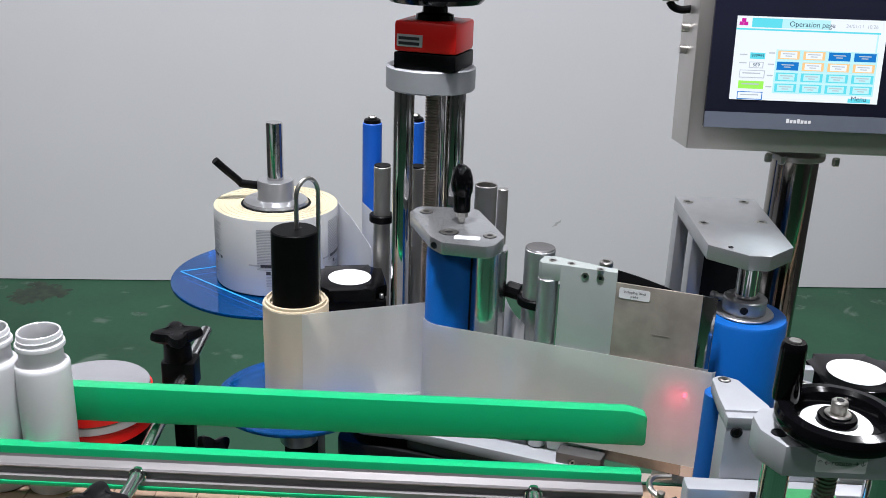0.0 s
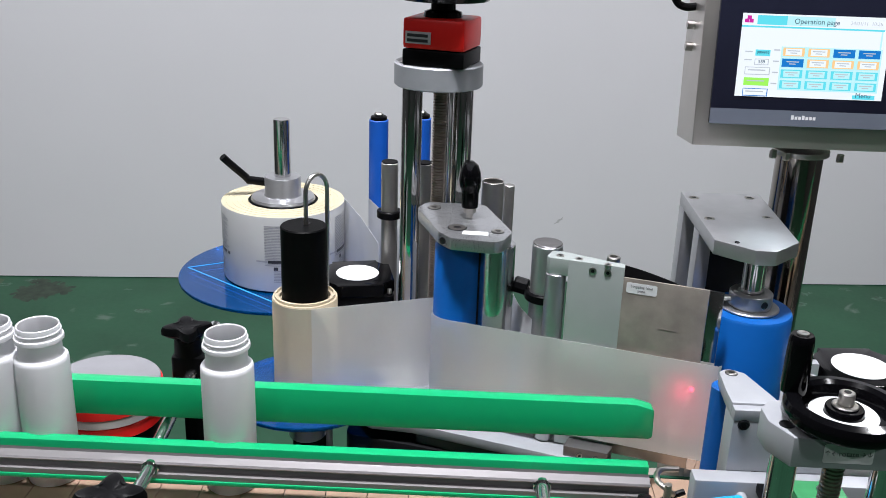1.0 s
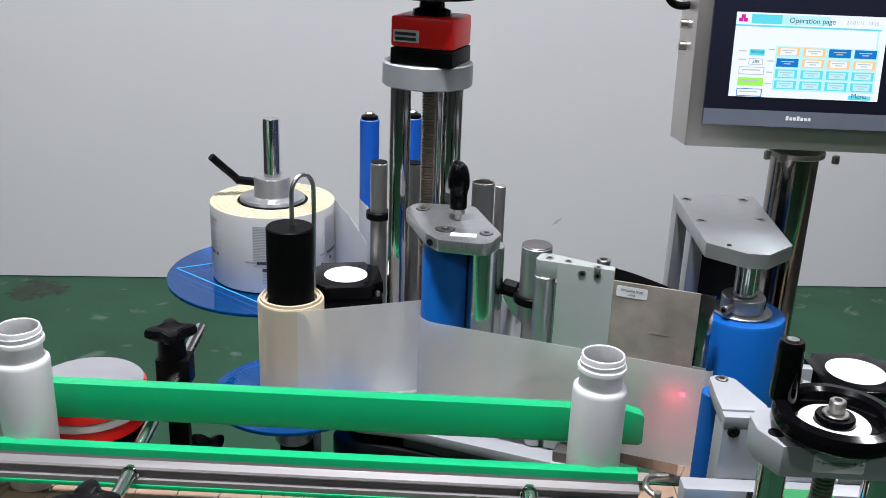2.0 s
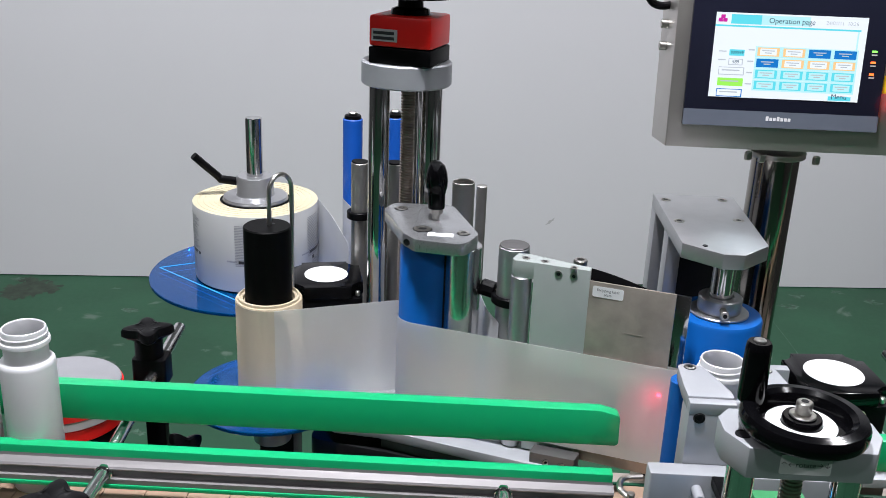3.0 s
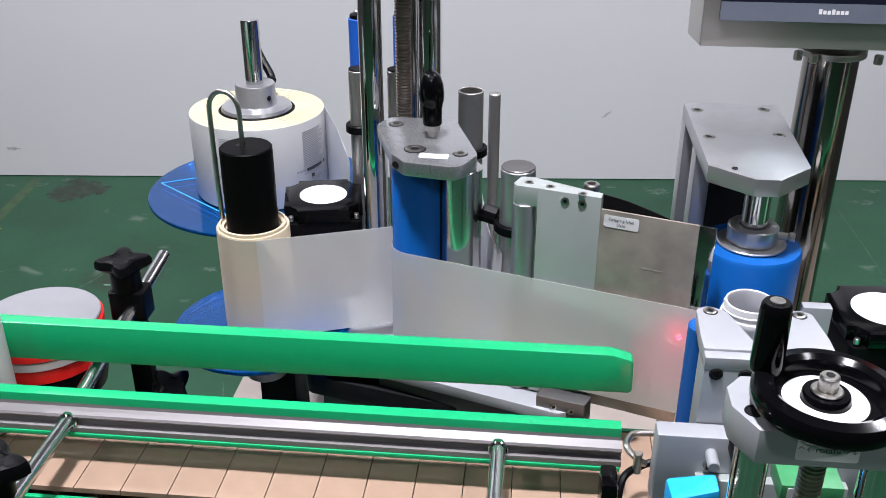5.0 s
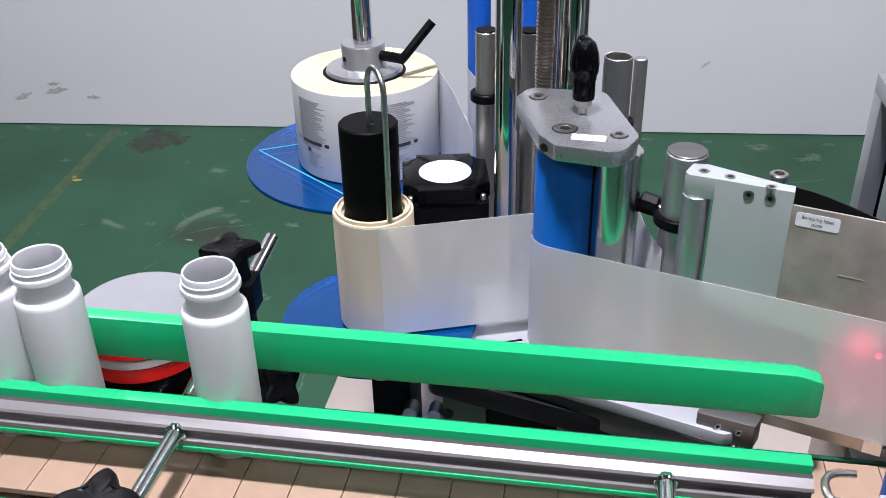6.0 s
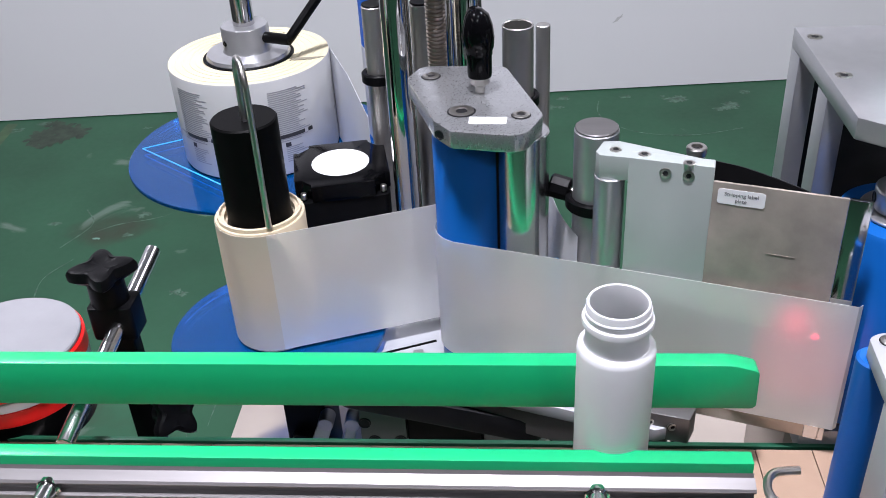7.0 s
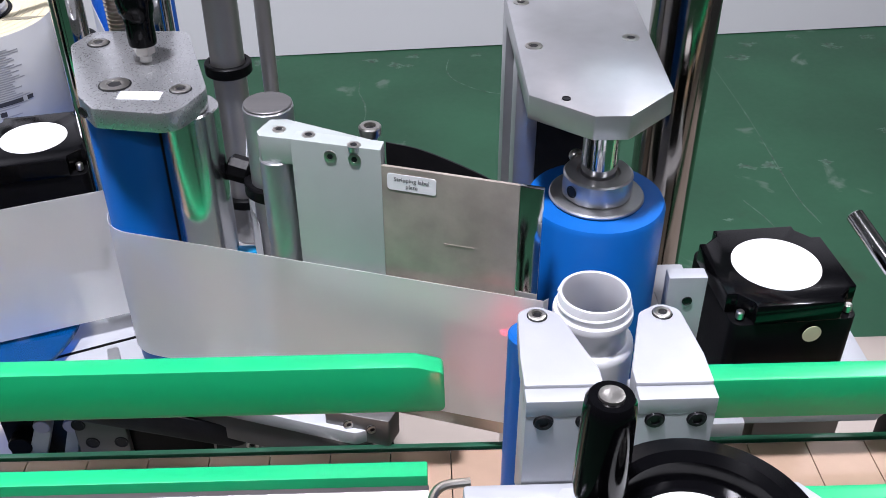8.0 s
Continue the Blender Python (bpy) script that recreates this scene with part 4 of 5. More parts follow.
    part("spring_pin", cyl(0.1265, 0.806, 0.53, 0.722, 0.0022), DARK_STEEL, t)
    part("column_foot", box(-0.1, 0.02, 0.93, 1.05, 0.53, 0.712, 0.003), BEIGE, t)
    return t


def column():
    t = thing("lift_column", (-0.05, 0.985, 0.735), "chrome pillars and threaded spindle under a round clamp", "lift column")
    for x, y in ((-0.0765, 0.969), (-0.0235, 0.985), (-0.043, 1.018)):
        part("pillar", cyl(x, y, 0.735, 1.062, 0.0108), CHROME, t, "chrome pillar")
    part("spindle", thread(-0.0475, 0.978, 0.735, 1.062, 0.0076), SCREW_STEEL, t, "dark threaded spindle")
    cl = part("clamp_ring", cyl(-0.0505, 0.988, 1.0595, 1.0835, 0.0465, 0.0015, 72), ALU_WHITE, t)
    for a in (200, 320, 80):
        socket_screw("screw", (-0.0505 + 0.037 * math.cos(radians(a)), 0.988 + 0.037 * math.sin(radians(a)), 1.0836), cl, 0.005, 0.0012)
    part("black_base", box(-0.08, -0.0145, 0.948, 1.008, 1.0837, 1.1, 0.002, turn=(0, 0, -17)), BLACK, t)
    rb = part("red_counter", box(-0.08, -0.0145, 0.948, 1.008, 1.1003, 1.131, 0.004, turn=(0, 0, -17)), RED, t, "red plastic position counter")
    m = pose(-0.0473, 0.978, 1.112, 0, 0, -17)
    bm = box(-0.029, -0.002, -0.0312, -0.0302, -0.006, 0.006, 0.0003)
    bm.transform(m)
    win = part("window", bm, GREY_TOP, rb)
    for dz in (-0.003, 0.002):
        bm = box(-0.027, -0.005, -0.0315, -0.0313, dz - 0.0012, dz + 0.0018, 0)
        bm.transform(m)
        part("digits", bm, PRINT_DARK, win)
    part("neck", lathe([(0, 1.131), (0.02, 1.131), (0.019, 1.136), (0.013, 1.138), (0.0125, 1.147), (0.018, 1.15), (0, 1.15)], (-0.0475, 0.978, 0)), BLACK_GLOSS, t)
    part("hand_wheel", lathe([(0, 1.1505), (0.03, 1.1505), (0.046, 1.148), (0.051, 1.153), (0.05, 1.162), (0.04, 1.164), (0.03, 1.156), (0, 1.157)], (-0.0475, 0.978, 0), 64), BLACK_GLOSS, t, "glossy black hand wheel")
    return t


def rollers():
    t = thing("feed_roller", (-0.022, 0.886, 0.735), "blue rubber feed roller beside a chrome roller under a plate", "roller")
    part("blue_sleeve", lathe([(0, 0.7365), (0.022, 0.7365), (0.0238, 0.738), (0.0238, 0.922), (0.022, 0.925), (0, 0.925)], (-0.0215, 0.8775, 0), 64), BLUE, t, "blue rubber sleeve")
    part("chrome_roller", cyl(0.0165, 0.87, 0.7365, 0.9285, 0.0178, 0.001, 64), CHROME_SATIN, t, "polished chrome roller")
    part("knurl", thread(-0.0015, 0.868, 0.737, 0.926, 0.004, 0.0016), DARK_STEEL, t)
    pts = [(-0.0665, 0.932), (-0.0575, 0.955), (0.004, 0.953), (0.0305, 0.866), (0.017, 0.834), (-0.03, 0.843), (-0.042, 0.86)]
    tp = part("top_plate", prism(rounded(pts, [0.012, 0.011, 0.011, 0.016, 0.014, 0.006, 0.008], 8), 0.9285, 0.941, 0.0012), ALU_POLISHED, t, "rounded aluminium top plate")
    socket_screw("screw", (-0.049, 0.934, 0.9411), tp, 0.0062, 0.0012)
    socket_screw("screw", (-0.024, 0.873, 0.9411), tp, 0.0085, 0.001)
    socket_screw("screw", (0.0155, 0.8655, 0.9411), tp, 0.0058, 0.0012)
    hole("hole", (-0.0375, 0.8505, 0.935), tp, 0.0028, (-0.5, -0.8, 0))
    st = part("sticker", box(-0.0185, 0.006, 0.853, 0.863, 0.9411, 0.9414, 0, turn=(0, 0, -4)), STICKER, tp, "white paper sticker")
    for dy in (0.8563, 0.8598):
        part("faint_line", box(-0.015, 0.002, dy - 0.0007, dy + 0.0007, 0.94145, 0.9415, 0, turn=(0, 0, -4)), GREY_TOP, st)
    m, n = along((-0.0125, 0.9, 0.941), (-0.0125, 0.9, 1.0))
    part("spindle", cyl(-0.0125, 0.905, 0.941, 0.953, 0.0035), STEEL, t)
    part("nut", cyl(-0.0125, 0.905, 0.9465, 0.953, 0.0065, 0.001, 6), STEEL, t)
    kb = part("knob", lathe([(0, 0.953), (0.0082, 0.953), (0.0085, 0.955), (0.0085, 0.968), (0.009, 0.9685), (0.009, 0.971), (0.0105, 0.974), (0.0118, 0.981), (0.0118, 0.989), (0.0102, 0.996), (0.006, 1.0), (0, 1.001)], (-0.0125, 0.905, 0), 40), BLACK_GLOSS, t, "glossy black release knob")
    for v in kb.data.vertices:
        h = max(0, v.co.z - 0.236)
        v.co.x -= h * 0.12
        if v.co.x < 0.009 and v.co.z > 0.24:
            v.co.x += 0.35 * (0.009 - v.co.x) * min(1, (v.co.z - 0.24) / 0.02)
    # idle rollers behind
    def idle(x, y, top, r, label, material=TUBE_STEEL, collar=None, cap=None, hollow=False):
        k = thing("idle_roller", (x, y, 0.735), label, "roller", "idle rollers")
        if hollow:
            part("tube", lathe([(0, 0.736), (r, 0.736), (r, top - 0.0006), (r - 0.0006, top), (r - 0.0015, top - 0.0006), (r - 0.0015, top - 0.02), (0, top - 0.02)], (x, y, 0), 40), material, k)
        else:
            part("tube", cyl(x, y, 0.736, top, r), material, k)
        if cap:
            part("cap", cyl(x, y, top, top + 0.0015, r * 0.97), cap, k, "dark grey end cap")
        for z in collar or ():
            part("collar", ring(x, y, z, z + 0.009, r + 0.0048, r + 0.0002, 0.001), BLACK, k, "black clamp collar")
        return k

    idle(-0.1055, 1.054, 0.9555, 0.0098, "satin steel idle roller with a dark cap and collar", collar=(0.889,), cap=BLACK_MATTE)
    idle(-0.066, 1.058, 0.955, 0.0098, "satin steel idle roller with a dark cap", cap=BLACK_MATTE)
    idle(0.0134, 1.017, 0.949, 0.0125, "hollow satin steel idle roller with black collar", collar=(0.882, 0.77), hollow=True)
    idle(0.0345, 1.071, 0.9295, 0.0062, "slim steel guide rod")
    k = idle(0.0648, 0.863, 0.932, 0.0148, "thick satin aluminium idle roller with dark cap and collar", ALU, collar=(0.874,), cap=ALU_DARK)
    part("thumb_screw", rod((0.049, 0.871, 0.8815), (0.035, 0.875, 0.884), 0.0085, 0.0014, seg=9), BLACK, k)
    part("screw_shaft", rod((0.056, 0.868, 0.88), (0.046, 0.872, 0.882), 0.0025), STEEL, k)
    for x, y, top in ((-0.135, 1.229, 0.966), (-0.0775, 1.2, 0.977)):
        k = thing("dancer_roller", (x, y, 0.74), "slim blue sleeved roller with a black bearing cap", "roller", "blue slim rollers")
        part("sleeve", cyl(x, y, 0.741, top, 0.0128, 0.001), BLUE_DEEP, k)
        part("bearing_cap", lathe([(0, top), (0.0112, top), (0.0108, top + 0.004), (0.009, top + 0.005), (0, top + 0.005)], (x, y, 0)), BLACK, k)
        part("nut", cyl(x, y, top + 0.005, top + 0.009, 0.0062, 0.0012, 6), STEEL, k)
        part("arm", box(x - 0.012, x + 0.012, min(y, 1.1), y + 0.012, 0.725, 0.74, 0.001), ALU, k)
    c = thing("clip", (0.041, 0.881, 0.735), "sky-blue plastic clip between rollers", "clip")
    part("body", box(0.03, 0.05, 0.876, 0.884, 0.736, 0.818, 0.001), CYAN_CLIP, c)


def stripper():
    t = thing("peel_block", (0.1, 0.82, 0.735), "aluminium block holding the label stripping plate", "machine block")
    part("block", prism(rounded([(0.062, 0.832), (0.064, 0.8269), (0.0835, 0.8221), (0.1305, 0.8091), (0.1335, 0.8165), (0.078, 0.846), (0.068, 0.846)], 0.0012), 0.9145, 0.931, 0.0008), ALU_FACE, t)
    part("face_plate", prism([(0.0815, 0.8222), (0.1315, 0.8078), (0.1335, 0.818), (0.0845, 0.8322)], 0.736, 0.9312, 0.0008), ALU_FACE, t)
    part("pin", cyl(0.0715, 0.8325, 0.736, 0.9147, 0.0098), ALU, t, "round steel pivot pin")
    for p in ((0.0745, 0.8335), (0.0915, 0.8265), (0.117, 0.814)):
        socket_screw("screw", (*p, 0.9311), t, 0.0038, 0.0006)
    for x in (0.1035, 0.117):
        socket_screw("screw", (x, 0.8158 - (x - 0.1035) * 0.288, 0.9235), t, 0.0036, 0.0006, (-0.262, -1, 0))
    socket_screw("screw", (0.125, 0.836, 0.9285), t, 0.0065, 0.003)
    part("pin_post", cyl(0.125, 0.836, 0.74, 0.926, 0.004), STEEL, t)
    a = math.atan2(0.7815 - 0.809, 0.2178 - 0.1325)
    p = thing("stripping_plate", (0.175, 0.795, 0.735), "worn beige steel stripping plate with a polished edge", "plate")
    d = Vector((math.cos(a), math.sin(a)))
    n = Vector((-d.y, d.x))

    def slab(u0, u1, v0, v1):
        o = Vector((0.1325, 0.809))
        return [tuple(o + d * u + n * v) for u, v in ((u0, v0), (u1, v0), (u1, v1), (u0, v1))]

    part("sheet", prism(slab(-0.002, 0.0765, -0.001, 0.001), 0.736, 0.9215, 0.0003), PLATE_STEEL, p)
    part("peel_edge", prism(slab(0.0767, 0.0895, -0.0016, 0.0014), 0.736, 0.9215, 0.0006), CHROME, p, "polished peeling edge")
    m = Matrix(((d.x, 0, -n.x, 0), (d.y, 0, -n.y, 0), (0, 1, 0, 0), (0, 0, 0, 1)))
    o = Vector((0.1325, 0.809)) + d * 0.0165 - n * 0.0011
    mm = Matrix.Translation((o.x, o.y, 0.9125)) @ m
    bm = prism(rounded([(-0.014, -0.0052), (0.014, -0.0052), (0.014, 0.0052), (-0.014, 0.0052)], 0.0018), 0, 0.0002, 0)
    bm.transform(mm)
    st = part("sticker", bm, STICKER, p, "white sticker lettered Stripping label plate")
    text("Stripping label", 0.0036, mm @ pose(0, 0.0018, 0.0003), INK, st)
    text("plate", 0.0036, mm @ pose(0, -0.0022, 0.0003), INK, st)
    part("backing_spring", ribbon(curve_pts([(0.134, 0.822, 0.006), (0.155, 0.822, 0), (0.185, 0.806, -0.006), (0.2, 0.797, -0.012)], 6), 0.74, 0.9225, 0.001), DARK_STEEL, p, "curved dark spring sheet")
    part("mark", prism(slab(0.035, 0.052, -0.0013, -0.0011), 0.8762, 0.8767, 0), BEIGE, p)


WRAP = (0.2535, 0.8205)
WRAPPED, PRESSED = [], []


def wrap_station():
    x, y = WRAP
    t = thing("wrap_roller", (x, y, 0.735), "large blue rubber wrap-around roller on a steel shaft", "roller")
    part("sleeve", lathe([(0, 0.742), (0.038, 0.742), (0.04, 0.744), (0.04, 0.8885), (0.0385, 0.8915), (0.02, 0.892), (0, 0.892)], (x, y, 0), 72), BLUE, t, "blue rubber sleeve")
    part("flange", cyl(x, y, 0.8921, 0.8945, 0.0272, 0.0008, 56), ALU, t)
    col = part("collar", lathe([(0, 0.8945), (0.019, 0.8945), (0.0198, 0.8955), (0.0198, 0.9075), (0.0188, 0.9085), (0.0125, 0.9085), (0.0118, 0.907), (0, 0.907)], (x, y, 0), 56), ALU, t)
    d = Vector((math.cos(radians(-106)), math.sin(radians(-106)), 0))
    c = Vector((x, y, 0.9015))
    hole("set_screw", c + 0.0197 * d, col, 0.0029, d)
    d = Vector((math.cos(radians(145)), math.sin(radians(145)), 0))
    cs = part("clamp_screw", rod(c + 0.018 * d, c + 0.0275 * d, 0.0032, seg=18), STEEL, col, "protruding socket-head clamp screw")
    part("screw_head", rod(c + 0.0275 * d, c + 0.0325 * d, 0.0042, seg=18), STEEL, col)
    hole("head_socket", c + 0.0326 * d, col, 0.0016, d)
    part("collar_hole", cyl(x - 0.0135, y + 0.008, 0.9084, 0.9087, 0.0022, 0, 18), WHITE_DISC, col)
    part("shaft", cyl(x, y, 0.907, 0.9465, 0.0103), CHROME, t)
    WRAPPED.append(t)
    b = thing("bearing_bracket", (0.252, 0.9, 0.735), "thick aluminium bracket over the wrap roller", "bracket")
    tp = part("top_plate", prism([(0.2105, 0.965), (0.2105, 0.812), (0.2415, 0.7865), (0.26, 0.7865), (0.288, 0.8145), (0.293, 0.965)], 0.9465, 0.9605, 0.0008), ALU, b, "cut-cornered aluminium plate")
    for p, r in (((0.2195, 0.944), 0.0052), ((0.2785, 0.951), 0.0052), ((0.22, 0.875), 0.0052), ((0.2785, 0.885), 0.0052)):
        socket_screw("screw", (*p, 0.9605), tp, r, 0.0006)
    hole("tapped_hole", (0.2295, 0.8065, 0.9606), tp, 0.0019)
    part("leg", box(0.2105, 0.224, 0.942, 0.965, 0.736, 0.9465, 0.001), ALU, b)
    part("leg", box(0.2105, 0.224, 0.87, 0.892, 0.736, 0.9465, 0.001), ALU, b)
    part("back_plate", box(0.224, 0.293, 0.947, 0.963, 0.736, 0.9465, 0.001), DARK_STEEL, b)
    part("foot", box(0.205, 0.36, 0.79, 0.965, 0.715, 0.7355, 0.002), ALU_WHITE, b)
    part("support", box(0.22, 0.33, 0.86, 0.96, 0.5305, 0.715, 0.002), BEIGE, b)


def motor(name, x, y, top, w, disc, turn, label, bottom):
    t = thing(name, (x, y, bottom), label, "motor", "stepper motors")
    q = w * 0.34
    pts = [(-w + q, -w), (w - q, -w), (w - q, -w + q * 0.45), (w - q * 0.35, -w + q), (w, -w + q), (w, w - q), (w - q * 0.45, w - q), (w - q, w - q * 0.35), (w - q, w), (-w + q, w), (-w + q, w - q * 0.45), (-w + q * 0.35, w - q), (-w, w - q), (-w, -w + q), (-w + q * 0.45, -w + q), (-w + q, -w + q * 0.35)]
    R = Matrix.Rotation(radians(turn), 2)
    pts = [tuple(R @ Vector(p) + Vector((x, y))) for p in pts]
    part("end_cap", prism(pts, top - 0.014, top, 0.001), BLACK_GLOSS, t, "black cast end cap")
    bx = [tuple(R @ Vector(p) + Vector((x, y))) for p in rounded([(-w * 0.97, -w * 0.97), (w * 0.97, -w * 0.97), (w * 0.97, w * 0.97), (-w * 0.97, w * 0.97)], w * 0.16)]
    part("stator", prism(bx, bottom, top - 0.0145, 0.001), BLACK, t)
    part("paper_disc", cyl(x, y, top + 0.0002, top + 0.0006, disc, 0, 56), WHITE_DISC, t, "round white paper disc")
    for sx, sy in ((1, 1), (1, -1), (-1, 1), (-1, -1)):
        p = R @ Vector((sx * w * 0.83, sy * w * 0.83)) + Vector((x, y))
        part("screw", cyl(p.x, p.y, top - 0.0135, top - 0.0075, 0.0026), STEEL, t)
    return t


def motors():
    motor("stepper_motor", -0.137, 1.004, 0.8365, 0.0395, 0.0243, 12, "black square stepper motor with a white paper disc", 0.7355)
    t = motor("drive_motor", 0.3768, 0.8385, 0.8267, 0.041, 0.0278, 4, "large black square drive motor with a white paper disc", 0.7365)
    part("round_sticker", cyl(0, 0, 0, 0.0003, 0.006, 0, 24, m=along((0.3905, 0.7975, 0.8035), (0.3912, 0.79, 0.8035))[0]), CREAM_EDGE, t)
    b = thing("motor_bracket", (0.37, 0.83, 0.715), "bright aluminium bracket under the drive motor", "bracket")
    part("plate", prism([(0.33, 0.798), (0.45, 0.798), (0.462, 0.806), (0.462, 0.93), (0.33, 0.93)], 0.7265, 0.7362, 0.0008), ALU_WHITE, b)
    part("upright", box(0.2985, 0.3215, 0.802, 0.812, 0.7265, 0.845, 0.001), ALU_WHITE, b)
    hole("hole", (0.311, 0.8018, 0.828), b, 0.0025, (0, -1, 0))
    part("foot", box(0.38, 0.44, 0.82, 0.9, 0.5305, 0.7265, 0.002), BEIGE, b)
    t = thing("rod_clamp", (0.5, 0.85, 0.6), "black plastic rod clamp beside the drive motor", "clamp", "rod clamps")
    part("body", prism(rounded([(0.478, 0.82), (0.515, 0.82), (0.515, 0.86), (0.478, 0.86)], 0.004), 0.745, 0.79, 0.002), BLACK, t)
    part("arm", box(0.486, 0.508, 0.83, 0.85, 0.5305, 0.745, 0.001), BLACK, t)
    part("rod", rod((0.486, 0.79, 0.782), (0.452, 0.9, 0.822), 0.006), CHROME, t)
    part("knob", star_knob_mesh(pose(0.498, 0.84, 0.803, 0, 0, 20), 0.0215, 0.014), BLACK, t)


def nips():
    bar = thing("press_carriage", (0.235, 0.69, 0.6), "pale aluminium carriage plates of the pressing station", "machine block")
    part("front_bar", prism(rounded([(0.17, 0.65), (0.3115, 0.65), (0.3115, 0.6668), (0.17, 0.6668)], 0.002), 0.765, 0.8255, 0.002), ALU_WHITE, bar)
    part("guide_pin", rod((0.207, 0.65, 0.813), (0.207, 0.634, 0.813), 0.0042), ALU_WHITE, bar)
    for x in (0.207, 0.268):
        socket_screw("screw", (x, 0.6495, 0.803), bar, 0.0045, 0.003, (0, -1, 0))
    part("lower_plate", box(0.198, 0.3, 0.6415, 0.6498, 0.74, 0.796, 0.001), ALU_FACE, bar)
    PRESSED.append(bar)
    base = thing("press_stand", (0.245, 0.59, 0.58), "aluminium base and riser carrying the press carriage", "machine block")
    part("base", box(0.165, 0.325, 0.5, 0.6, 0.58, 0.6, 0.002), ALU_WHITE, base)
    part("riser", box(0.19, 0.3, 0.585, 0.6, 0.6, 0.775, 0.002), ALU, base)
    part("slide_rod", rod((0.21, 0.6, 0.76), (0.21, 0.642, 0.76), 0.004), CHROME, base)
    part("slide_rod", rod((0.28, 0.6, 0.76), (0.28, 0.642, 0.76), 0.004), CHROME, base)
    for n, x0 in enumerate((0.2, 0.2515)):
        x1 = x0 + 0.0365
        t = thing("press_unit", (x0 + 0.018, 0.7, 0.806), "pale aluminium arm holding a blue press roller", "press unit", "press units")
        ax = 0.2115 if n == 0 else 0.2745
        pts = [(x0, 0.6905), (x1, 0.6905), (x1, 0.7), (ax + 0.0115, 0.742), (ax, 0.7495), (ax - 0.0095, 0.744), (x0, 0.71)] if n == 0 else \
              [(x0, 0.6905), (x1, 0.6905), (x1, 0.71), (ax + 0.0095, 0.744), (ax, 0.7495), (ax - 0.0115, 0.742), (x0, 0.7)]
        part("arm", prism(rounded(pts, [0.001, 0.001, 0.002, 0.006, 0.008, 0.006, 0.002]), 0.8595, 0.871, 0.0008), ALU_WHITE, t)
        part("block", box(x0, x1, 0.6815, 0.706, 0.79, 0.8594, 0.001), ALU_WHITE, t)
        part("clamp_cap", box(x0, x1, 0.6812, 0.6903, 0.8596, 0.8695, 0.0008), ALU_WHITE, t)
        for xs in (x0 + 0.0085, x1 - 0.0085):
            dark_screw((xs, 0.6813, 0.8565), t, 0.0042, (0, -1, 0))
        socket_screw("screw", (ax, 0.7405, 0.8711), t, 0.0046, 0.0012)
        part("press_roller", cyl(0.2083 if n == 0 else 0.2765, 0.7425, 0.737, 0.859, 0.0107, 0.0015, 40), BLUE, t, "blue rubber press roller")
        t.location += Vector((-0.002, -0.0143, 0.0098))
        PRESSED.append(t)


